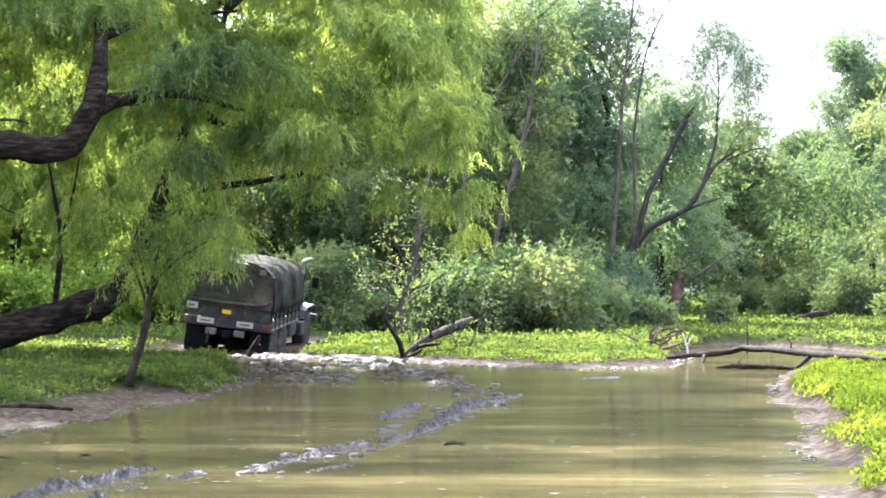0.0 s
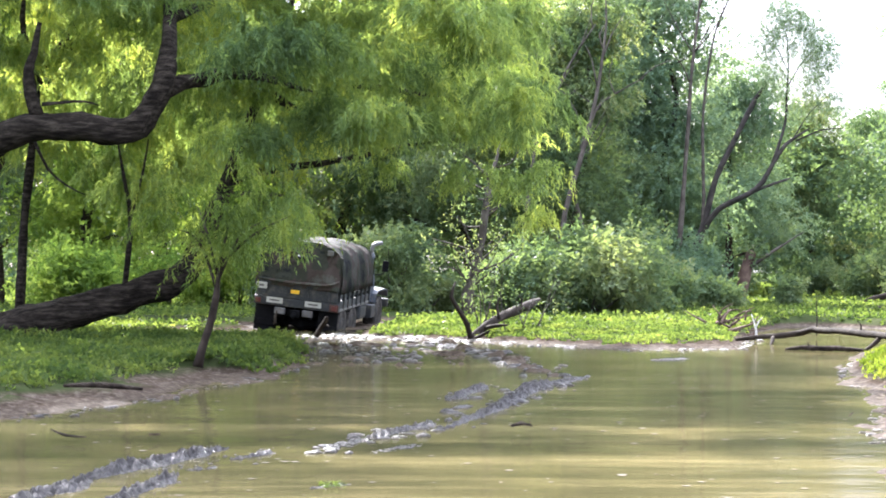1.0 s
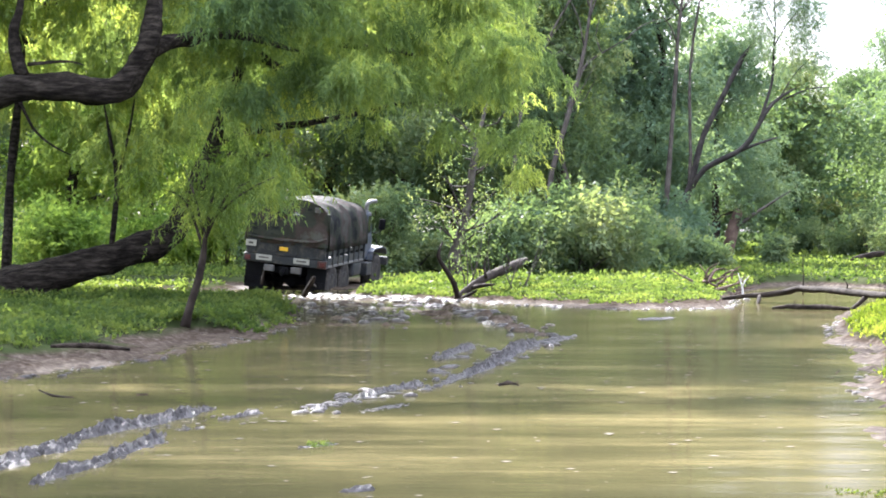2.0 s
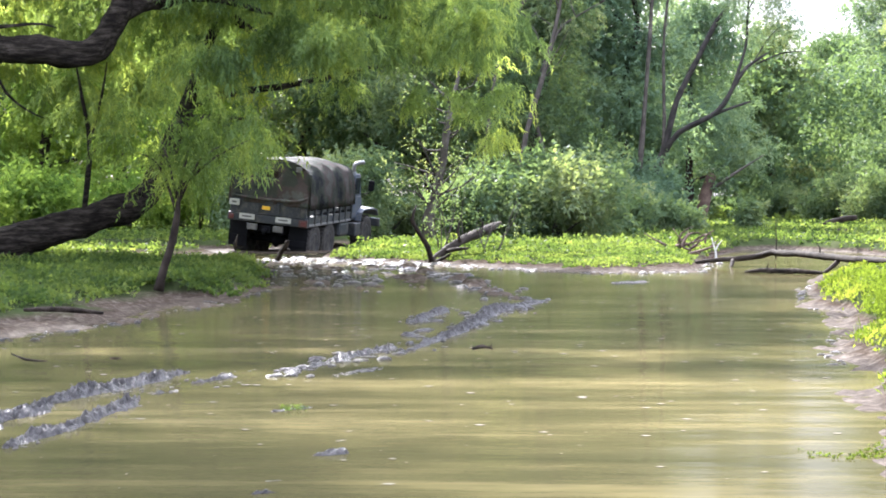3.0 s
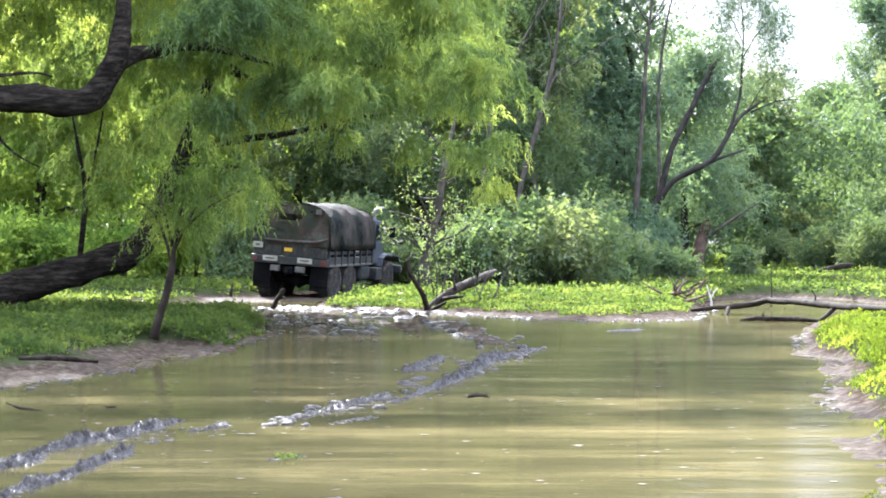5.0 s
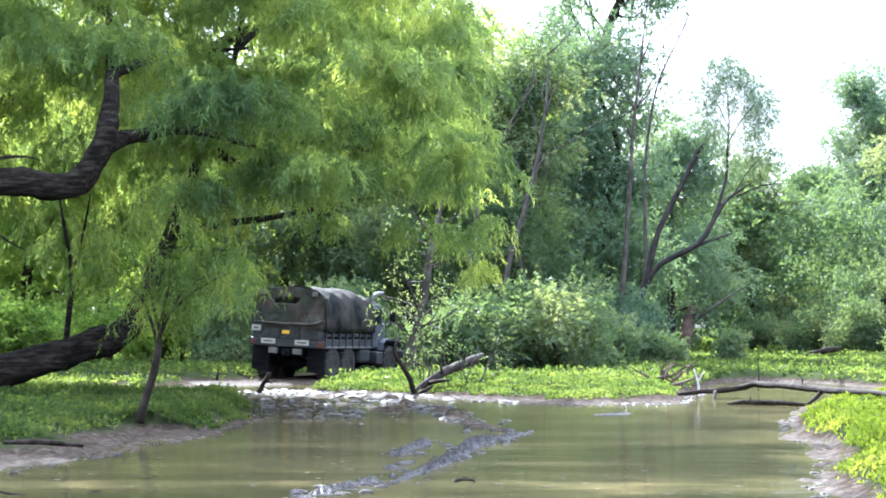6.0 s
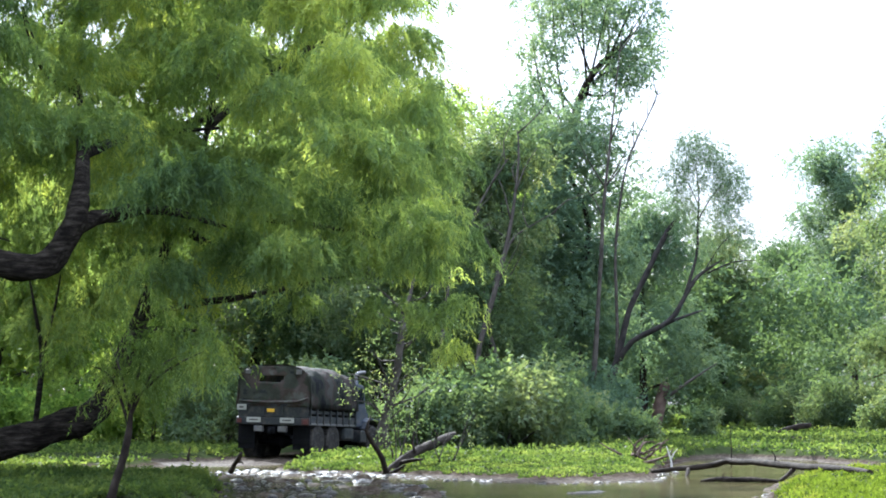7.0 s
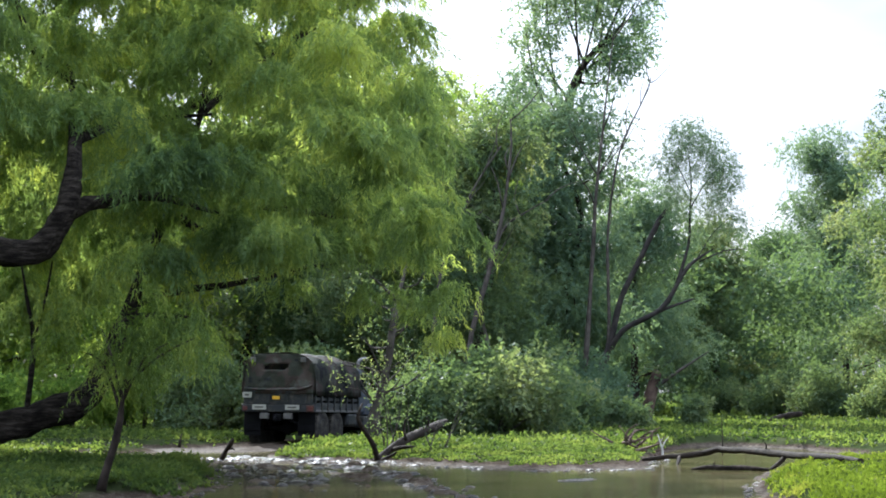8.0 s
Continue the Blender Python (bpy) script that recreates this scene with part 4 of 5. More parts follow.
# woods behind, from the far bank to the distance
WOODS = "trees of the river wood"
for k, (base, hgt, spr, lean, mat, bark, lobes, twigs, nm, lab) in enumerate([
        # Mostly out of view; added, tall and dense, to shade the near water.
        ((-11.8, 28.5, 0), 17.0, 4.6, (0.2, 0), WILLOW, BARK, 40, 44, "willow_tree", "mostly unseen willow added to shade the near water"),
        ((2.76, 76.00, 0.70), 13.0, 2.6, (0.06, 0), BROAD, BARK, 30, 40, "broadleaf_tree", "dense mid-green river tree with a dark leaning trunk"),
        ((1.44, 84.00, 0.59), 16.0, 3.0, (0.02, 0), YELLOW, GREY_BARK, 24, 15, "willow_tree", "tall airy willow with yellow-green sunlit leaves"),
        ((4.49, 88.00, 0.67), 16.5, 2.6, (0.05, 0), COOL, GREY_BARK, 28, 20, "broadleaf_tree", "tall grey-green tree with thin pale branches"),
        ((7.43, 86.00, 0.70), 15.0, 3.0, (0.0, 0), COOL, BARK, 34, 38, "broadleaf_tree", "dense grey-green tree standing in shade"),
        ((12.42, 102.00, 0.53), 13.0, 3.2, (0.0, 0), COOL, BARK, 34, 36, "broadleaf_tree", "rounded grey-green tree at the wood's edge"),
        ((18.26, 112.00, 0.52), 11.5, 3.2, (0.0, 0), BROAD, BARK, 34, 36, "broadleaf_tree", "rounded mid-green tree at the wood's edge"),
        ((25.20, 135.00, 0.36), 12.5, 4.0, (0.0, 0), BROAD, BARK, 34, 36, "broadleaf_tree", "broad soft-green tree far across the meadow"),
        ((30.27, 145.00, 0.27), 14.0, 4.2, (0.0, 0), COOL, BARK, 34, 36, "broadleaf_tree", "broad soft-green tree far across the meadow"),
        ((27.25, 118.00, 0.47), 18.0, 3.6, (-0.03, 0), COOL, BARK, 36, 40, "tall_tree", "tall full-crowned tree beyond the grassy bank"),
        ((22.62, 78.00, 0.60), 12.5, 3.0, (-0.03, 0), BROAD, GREY_BARK, 24, 30, "willow_tree", "young willow with sparse yellow-green leaves"),
        ((25.87, 95.00, 0.50), 17.0, 3.8, (-0.02, 0), BROAD, BARK, 32, 36, "broadleaf_tree", "full mid-green tree beyond the grassy bank"),
        ((-3.87, 84.00, 0.45), 15.0, 3.4, (0.05, 0), BROAD, BARK, 34, 38, "broadleaf_tree", "dark shaded tree behind the muddy track"),
        ((-1.53, 78.00, 0.66), 13.0, 3.0, (0.05, 0), BROAD, BARK, 32, 36, "broadleaf_tree", "dark shaded tree with a leaning trunk"),
        ((-6.51, 80.00, 0.39), 14.0, 3.4, (0.06, 0), BROAD, BARK, 34, 36, "broadleaf_tree", "dark shaded tree behind the muddy track"),
        ((-10.54, 84.00, 0.44), 14.0, 3.6, (0.0, 0), YELLOW, BARK, 34, 36, "willow_tree", "sunlit yellow-green willow in the wood"),
        ((-13.45, 78.00, 0.59), 14.0, 3.6, (0.0, 0), YELLOW, BARK, 34, 36, "willow_tree", "sunlit yellow-green willow in the wood"),
        ((-16.02, 74.00, 0.64), 13.0, 3.4, (0.0, 0), YELLOW, BARK, 34, 36, "willow_tree", "sunlit yellow-green willow in the wood"),
        ((-20.31, 78.00, 0.62), 14.0, 3.6, (0.0, 0), BROAD, BARK, 32, 36, "broadleaf_tree", "mid-green tree in the wood"),
        ((-0.49, 100.00, 0.52), 19.0, 3.6, (0.0, 0), BROAD, BARK, 34, 36, "broadleaf_tree", "tall mid-green tree deep in the wood")]):
    x, y, _ = base
    # Farthest trees trade their own leaf colour for the haze-muted one.
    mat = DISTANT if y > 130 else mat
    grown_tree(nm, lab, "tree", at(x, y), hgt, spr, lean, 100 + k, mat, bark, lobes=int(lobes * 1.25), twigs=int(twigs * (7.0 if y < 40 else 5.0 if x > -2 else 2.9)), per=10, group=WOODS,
               first=0.5 if y < 40 else 0.14 if lobes > 26 else 0.34, radius=0.24 if y < 95 else 0.2, leaf=(0.15, 0.034) if y < 40 else (0.17, 0.08) if x > -2 else (0.24, 0.12), lobe=0.16 if hgt < 16 else 0.12)

for k, (base, size, mat, lobes, lab) in enumerate([
        ((3.0, 64.00, 0.26), (5.2, 4.0, 3.3), BROAD, 32, "dense leafy bush on the far bank"),
        ((4.87, 68.00, 0.21), (3.4, 3.0, 2.4), BROAD, 18, "dense leafy bush on the far bank"),
        ((0.61, 62.00, 0.30), (2.6, 2.4, 2.2), BROAD, 12, "pale leafy bush around the thin tree"),
        ((-3.84, 70.00, 0.35), (3.2, 3.0, 4.0), BROAD, 18, "dark bush beside the muddy track"),
        ((-2.68, 72.00, 0.42), (3.0, 3.0, 2.0), BROAD, 12, "low bush beside the muddy track"),
        ((7.54, 78.00, 0.34), (3.4, 3.0, 3.6), COOL, 18, "grey-green bush round the dead tree"),
        ((7.90, 70.00, 0.17), (2.2, 2.0, 1.1), BROAD, 9, "low bush at the edge of the meadow"),
        ((11.6, 76.00, 0.46), (0.5, 0.5, 1.5), BROAD, 4, "young leafy bush in the meadow"),
        ((17.89, 105.00, 0.59), (4.0, 3.5, 2.2), BROAD, 14, "rounded bush at the back of the meadow"),
        ((20.43, 100.00, 0.63), (5.0, 4.0, 2.6), BROAD, 18, "rounded bush at the back of the meadow"),
        ((22.17, 96.00, 0.62), (5.0, 4.0, 2.8), BROAD, 18, "rounded bush at the back of the meadow"),
        ((23.44, 90.00, 0.61), (5.0, 4.0, 3.0), BROAD, 18, "rounded bush at the back of the meadow"),
        ((-7.13, 72.00, 0.41), (4.0, 3.0, 3.2), BROAD, 16, "dark bush behind the muddy lane"),
        ((-9.94, 74.00, 0.44), (4.5, 3.0, 2.6), YELLOW, 16, "sunlit bush behind the muddy lane"),
        ((-13.47, 72.00, 0.46), (5.0, 3.0, 2.8), YELLOW, 16, "sunlit bush behind the muddy lane"),
        ((-15.71, 68.00, 0.46), (4.0, 3.0, 2.6), YELLOW, 14, "sunlit bush behind the muddy lane")]):
    x, y, _ = base
    shrub("bush", lab, at(x, y), size, 300 + k, mat, lobes=lobes, leaf=(0.19, 0.105) if y < 69 else (0.15, 0.085), twigs=95 if y < 69 else 125)

rngf = np.random.default_rng(77)
cf, rf = [], []
for k in range(400):
    if k < 260:
        x, y, hz = rngf.uniform(-48, 24), rngf.uniform(106, 126), rngf.uniform(0.5, 13.5)
        if x > 12:
            hz *= 0.75
    else:
        x, y, hz = rngf.uniform(14, 85), rngf.uniform(150, 190), rngf.uniform(0.5, 12.0)
    cf.append((x, y, hz))
    rf.append((2.6, 2.2, 1.8))
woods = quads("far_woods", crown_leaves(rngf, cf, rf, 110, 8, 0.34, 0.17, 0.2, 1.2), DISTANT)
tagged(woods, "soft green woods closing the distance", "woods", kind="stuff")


# ---------------------------------------------------------------- driftwood
def log_thing(name, label, trunk, radii, branches=(), bark=DEAD_WOOD, seed=0.0, group=""):
    t = thing(name, label, "log", group, at=(0, 0, 0))
    limb_part(t, "trunk", trunk, radii, bark, seed, 11, 0.15)
    for k, (pts, rad) in enumerate(branches):
        limb_part(t, "branch", pts, rad, bark, seed + 2 + k, 7, 0.15)
    return t


log_thing("stranded_log", "pale broken log lying on the muddy far shore", [(-0.63, 47.60, 0.01), (-0.21, 48.20, 0.35), (0.30, 49.20, 0.61), (0.82, 50.40, 0.80), (1.17, 51.20, 0.95)],
          [0.085, 0.10, 0.12, 0.12, 0.07],
          [([(-0.60, 47.60, 0.01), (-0.69, 47.40, 0.40), (-0.92, 47.20, 0.79), (-1.08, 47.20, 1.10), (-0.97, 47.30, 1.45)], [0.075, 0.065, 0.055, 0.045, 0.015]),
           ([(-0.21, 48.00, 0.30), (0.01, 47.60, 0.36), (0.29, 47.30, 0.39)], [0.06, 0.05, 0.03]),
           ([(-0.48, 47.50, 0.05), (-0.27, 47.30, 0.16), (-0.13, 47.20, 0.26)], [0.05, 0.04, 0.02]),
           ([(0.11, 48.60, 0.51), (0.05, 48.60, 0.79), (0.11, 48.60, 1.08)], [0.05, 0.04, 0.015]),
           ([(0.59, 49.80, 0.73), (0.70, 49.80, 0.95), (0.52, 49.80, 1.18)], [0.05, 0.035, 0.012])], seed=41.0)
sprigs = thing("bush", "sparse leafy bush growing round the stranded log", "bush", at=(0, 0, 0))
rng3 = np.random.default_rng(88)
ends = []
for k in range(12):
    root = np.array((0.01, 49.60, 0.07)) + np.array([rng3.uniform(-0.8, 1.2), rng3.uniform(-0.3, 0.5), 0])
    root[2] = float(land(root[0], root[1])) - 0.03
    tip = root + np.array([rng3.uniform(-0.6, 0.7), rng3.uniform(-0.3, 0.3), rng3.uniform(0.9, 2.1)])
    part("twig", tube(bmesh.new(), [tuple(root), tuple((root + tip) / 2 + rng3.normal(size=3) * 0.1), tuple(tip)], [0.02, 0.014, 0.005], 5, 0.25, 0.2, k), GREY_BARK, sprigs)
    ends += [tip, root * 0.4 + tip * 0.6]
quads("leaves", crown_leaves(rng3, np.array(ends), [(0.3, 0.25, 0.28)] * len(ends), 6, 5, 0.07, 0.035, 0.3, 0.3), BROAD, sprigs)
log_thing("fallen_tree", "long grey-brown fallen trunk lying across the inlet", [(5.80, 46.50, 0.08), (6.22, 46.40, 0.14), (6.71, 46.20, 0.18), (7.22, 46.00, 0.25), (7.46, 45.50, 0.36), (7.58, 45.30, 0.35), (7.87, 44.00, 0.37), (8.30, 42.00, 0.35), (8.50, 40.50, 0.36), (8.73, 39.00, 0.38), (8.97, 37.50, 0.36)],
          [0.04, 0.055, 0.065, 0.07, 0.065, 0.075, 0.08, 0.075, 0.075, 0.07, 0.065],
          [([(6.66, 46.20, 0.16), (6.60, 45.90, 0.05), (6.52, 45.70, -0.05)], [0.05, 0.045, 0.02]),
           ([(8.33, 41.80, 0.29), (8.16, 41.80, 0.13), (7.91, 41.80, -0.05)], [0.055, 0.05, 0.035]),
           ([(8.1, 42.9, 0.36), (8.12, 42.8, 0.52), (8.05, 42.8, 0.62)], [0.025, 0.02, 0.008])], bark=DEAD_WOOD, seed=45.0)
log_thing("forked_twig", "bleached forked twig standing by the fallen trunk", [(6.31, 46.6, 0.05), (6.31, 46.60, 0.3), (6.27, 46.60, 0.45), (6.20, 46.60, 0.70)], [0.028, 0.025, 0.02, 0.008],
          [([(6.30, 46.60, 0.36), (6.38, 46.60, 0.53), (6.47, 46.60, 0.63)], [0.018, 0.015, 0.006]), ([(6.26, 46.60, 0.5), (6.31, 46.60, 0.6)], [0.01, 0.005])], bark=PALE_WOOD, seed=46.0)
log_thing("upright_stick", "thin upright stick behind the fallen trunk", [(8.33, 50.0, 0.05), (8.34, 50.0, 0.6), (8.32, 50.0, 1.07)], [0.02, 0.016, 0.008], bark=BARK, seed=47.0)
log_thing("sunken_branch", "dark half-sunken branch below the fallen trunk", [(6.40, 42.50, 0.0), (6.75, 42.35, 0.06), (7.10, 42.20, 0.04), (7.45, 42.00, 0.06), (8.0, 41.60, 0.02)], [0.03, 0.05, 0.06, 0.055, 0.04],
          [([(6.9, 42.3, 0.07), (6.86, 42.3, 0.14), (6.9, 42.3, 0.2)], [0.02, 0.015, 0.006])], bark=BARK, seed=48.0)
for k in range(22):
    r = np.random.default_rng(60 + k)
    a = np.array((6.35, 52.00, 0.2)) + np.array([r.uniform(-0.7, 0.6), r.uniform(-2, 2), 0])
    a[2] = float(land(a[0], a[1])) + r.uniform(0.02, 0.2)
    d = np.array([r.uniform(-1.0, 1.0), r.uniform(-0.5, 0.5), r.uniform(0.05, 0.5)])
    log_thing("dead_branch", "tangled bare grey branch on the far bank", [tuple(a), tuple(a + d * 0.5 + r.normal(size=3) * 0.06), tuple(a + d)], [0.035, 0.025, 0.008], bark=STUMP_WOOD, seed=60.0 + k, group="brush pile on the far bank")
for k, (p, q, rad) in enumerate([((16.08, 85.00, 0.40), (17.75, 85.00, 0.75), 0.14), ((13.32, 72.00, 0.24), (14.95, 72.00, 0.38), 0.1), ((13.6, 73.00, 0.26), (15.2, 72.50, 0.32), 0.07), ((20.89, 96.00, 0.32), (22.16, 96.00, 0.60), 0.14)]):
    mid = tuple((a + b) / 2 + c for a, b, c in zip(p, q, (0, 0, 0.05)))
    log_thing("drift_log", "weathered log stranded in the far meadow", [p, mid, q], [rad, rad, rad * 0.7], seed=70.0 + k, group="logs in the meadow")
log_thing("snag", "short leaning snag sticking out of the bank", [(-4.62, 49.50, 0.01), (-4.49, 49.40, 0.24), (-4.38, 49.30, 0.38), (-4.31, 49.20, 0.53)], [0.07, 0.065, 0.07, 0.035],
          [([(-4.48, 49.40, 0.26), (-4.31, 49.30, 0.30), (-4.26, 49.20, 0.24)], [0.035, 0.025, 0.012])], seed=75.0)
log_thing("snag", "short leaning snag sticking out of the bank", [(-5.99, 52.00, 0.25), (-5.96, 52.00, 0.44), (-5.92, 52.00, 0.62)], [0.04, 0.03, 0.012], seed=76.0)
log_thing("drift_log", "dark half-buried log on the muddy shore", [(-5.60, 24.80, 0.20), (-5.28, 25.00, 0.20), (-4.93, 25.10, 0.18), (-4.61, 25.00, 0.15)], [0.02, 0.035, 0.035, 0.02], bark=BARK, seed=77.0)
log_thing("floating_stick", "thin dark stick afloat in muddy water", [(-4.48, 19.30, 0.09), (-4.27, 19.00, 0.06), (-4.02, 18.80, 0.06)], [0.006, 0.012, 0.006], bark=BARK, seed=78.0, group="sticks in the water")
log_thing("floating_stick", "thin dark stick afloat in muddy water", [(-3.43, 19.00, 0.07), (-3.33, 19.05, 0.07)], [0.012, 0.009], bark=BARK, seed=79.0, group="sticks in the water")
log_thing("floating_stick", "thin dark stick afloat in muddy water", [(0.18, 20.20, 0.08), (0.28, 20.30, 0.10), (0.39, 20.20, 0.08)], [0.015, 0.02, 0.01],
          [([(0.28, 20.30, 0.10), (0.27, 20.30, 0.14)], [0.008, 0.003]), ([(0.37, 20.30, 0.09), (0.38, 20.30, 0.13)], [0.008, 0.003])], bark=BARK, seed=80.0, group="sticks in the water")
log_thing("floating_stick", "thin dark stick afloat in muddy water", [(4.02, 21.90, 0.08), (4.09, 22.00, 0.12)], [0.008, 0.005], bark=BARK, seed=81.0, group="sticks in the water")


# ---------------------------------------------------------------- low plants
def scatter(rng, n, xs, ys, keep):
    x = rng.uniform(*xs, n)
    y = rng.uniform(*ys, n)
    z = land(x, y)
    k = keep(x, y, z)
    return x[k], y[k], z[k]


def low_plants(name, label, rng, x, y, z, high, per, length, width, material, upright):
    """Tufts of leaves standing on the ground."""
    n = len(x)
    hh = (high * np.where((x > 6) & (y > 34) & (y < 52), 0.5, 1.0))[:, None] * rng.uniform(0.35, 1.3, (n, 1)) * (0.75 + 0.5 * lumps(x, y, 1.1, 40))[:, None].clip(0.2, 1.6)
    p = np.repeat(np.stack([x, y, z], 1), per, 0)
    up = rng.uniform(0.0, 1.0, (n * per, 1)) * np.repeat(hh, per, 0)
    off = rng.normal(size=(n * per, 3)) * np.array([0.55, 0.55, 0.0]) * np.repeat(hh, per, 0)
    if upright:
        d = unit(rng.normal(size=(n * per, 3)) * 0.38 + np.array([0, 0, 1.0]))
        v = leaf_quads(rng, p + off * 0.3, d, 1.0, width)
        v = (v - v[:, :1]) * (np.repeat(hh, per, 0)[:, None]) + v[:, :1]
        s = v[:, 1] - v[:, 3]
        s = unit(s) * width * rng.uniform(0.6, 1.3, (len(v), 1))
        m = (v[:, 1] + v[:, 3]) / 2
        v[:, 1], v[:, 3] = m + s / 2, m - s / 2
    else:
        p = p + off
        p[:, 2:] += up
        d = unit(rng.normal(size=(n * per, 3)) + np.array([0, 0, 0.25]))
        v = blade_leaves(rng, p, d, length, width * 1.3)
    return tagged(quads(name, v, material), label, "plants", kind="stuff")


rg = np.random.default_rng(500)
green = lambda x, y, z: (z > np.where((y > 41) & (x < 6.5), 0.045, 0.10) + 0.05 * lumps(x, y, 3.0, 41)) & (pond_depth_in(x, y) < np.where((y > 40) & (x < 6.5), np.interp(x, [-3, -1, 1], [-0.7, -1.1, -1.9]) + 0.45 * lumps(x, y, 1.7, 43), -0.25)) & (from_line(x, y, TRACK) > np.where(x > -4.5, 2.3, 1.7)) & (from_line(x, y, SIDE_TRACK) > 1.3)
x, y, z = scatter(rg, 17000, (-13, -3.0), (24, 52), lambda x, y, z: green(x, y, z) & (z > 0.16))
low_plants("weed_carpet", "lush low broad-leaved weeds covering the shaded bank", rg, x, y, z, 0.2, 7, 0.075, 0.05, WEED, False)
x, y, z = scatter(rg, 7000, (-7.5, -2.6), (31, 51), lambda x, y, z: (z > 0.025) & (pond_depth_in(x, y) < -0.02 + 0.12 * lumps(x, y, 2.0, 47)) & (from_line(x, y, TRACK) > 1.7) & (from_line(x, y, CHURN) > 1.2))
low_plants("weed_carpet", "low weeds creeping down to the waterline", rg, x, y, z, 0.13, 6, 0.075, 0.05, WEED, False)
x, y, z = scatter(rg, 36000, (-6, 8), (41.5, 72), green)
low_plants("weed_carpet", "bright low weeds along the sunny far bank", rg, x, y, z, 0.09, 6, 0.06, 0.042, WEED, False)
x, y, z = scatter(rg, 26000, (2, 12), (11, 52), lambda x, y, z: green(x, y, z) & (x > np.interp(y, RIGHT_Y, RIGHT_X) - 0.3))
low_plants("bank_grass", "bright sunlit grass on the muddy bank", rg, x, y, z, 0.19, 6, 0.3, 0.012, GRASS, True)
x, y, z = scatter(rg, 20000, (2, 12), (11, 52), lambda x, y, z: green(x, y, z) & (x > np.interp(y, RIGHT_Y, RIGHT_X) - 0.3))
low_plants("weed_carpet", "bright low weeds among the bank grass", rg, x, y, z, 0.15, 5, 0.055, 0.036, GRASS, False)
x, y, z = scatter(rg, 30000, (-24, 34), (52, 110), lambda x, y, z: green(x, y, z))
low_plants("meadow_plants", "rank green plants over the river meadow", rg, x, y, z, 0.22, 6, 0.12, 0.075, WEED, False)
x, y, z = scatter(rg, 7000, (-40, 60), (100, 150), lambda x, y, z: z > 0.1)
low_plants("meadow_plants", "rank green plants over the river meadow", rg, x, y, z, 0.5, 5, 0.45, 0.3, WEED, False)
x, y, z = scatter(rg, 260, (2.3, 3.2), (12.2, 13.2), lambda x, y, z: (z < 0.1) & (lumps(x, y, 5.0, 44) > 0.1))
low_plants("water_weed", "small green weeds standing in the shallow edge", rg, x, y, np.zeros(len(x)), 0.03, 4, 0.022, 0.012, GRASS, False)
tx = (-1.27, 15.12)
x, y, z = scatter(rg, 40, (tx[0] - 0.11, tx[0] + 0.09), (tx[1] - 0.15, tx[1] + 0.2), lambda x, y, z: z < 5)
low_plants("water_weed", "tuft of drowned green weed on a mud lump", rg, x, y, np.full(len(x), 0.01), 0.025, 4, 0.022, 0.012, WEED, False)

# flecks of scum and leaf litter on the water
rs2 = np.random.default_rng(520)
n = 1500
x, y = rs2.uniform(-5, 6, n), 11 + 34 * rs2.uniform(0, 1, n) ** 0.8
k = (pond_depth_in(x, y) > 0.3)
x, y = x[k], y[k]
c = np.stack([x, y, np.full(len(x), 0.004)], 1)
a = rs2.uniform(-0.5, 0.5, len(x))
d = np.stack([np.cos(a), np.sin(a), np.zeros(len(x))], 1)
s = np.stack([-np.sin(a), np.cos(a), np.zeros(len(x))], 1)
L = 0.008 + 0.045 * rs2.uniform(0, 1, (len(x), 1)) ** 3
flecks = np.stack([c - d * L, c + s * L * 0.7, c + d * L * 1.2, c - s * L * 0.8 + d * L * 0.2], 1)
tagged(quads("scum_flecks", flecks, FOAM), "pale flecks of scum and litter floating on water", "scum", kind="stuff")


# ---------------------------------------------------------------- the army lorry
# its own space: x to its right, y forward, z up, origin on the ground under the tailgate
def lathe(bm, profile, segs, axis_x=True):
    """Turns an (offset, radius) profile round the x axis."""
    rings = []
    for o, r in profile:
        rings.append([bm.verts.new((o, r * math.cos(2 * math.pi * k / segs), r * math.sin(2 * math.pi * k / segs))) for k in range(segs)])
    for a, b in zip(rings, rings[1:]):
        for k in range(segs):
            bm.faces.new((a[k], a[(k + 1) % segs], b[(k + 1) % segs], b[k])).smooth = True
    bm.faces.new(rings[0])
    bm.faces.new(list(reversed(rings[-1])))
    bmesh.ops.recalc_face_normals(bm, faces=bm.faces)
    return bm


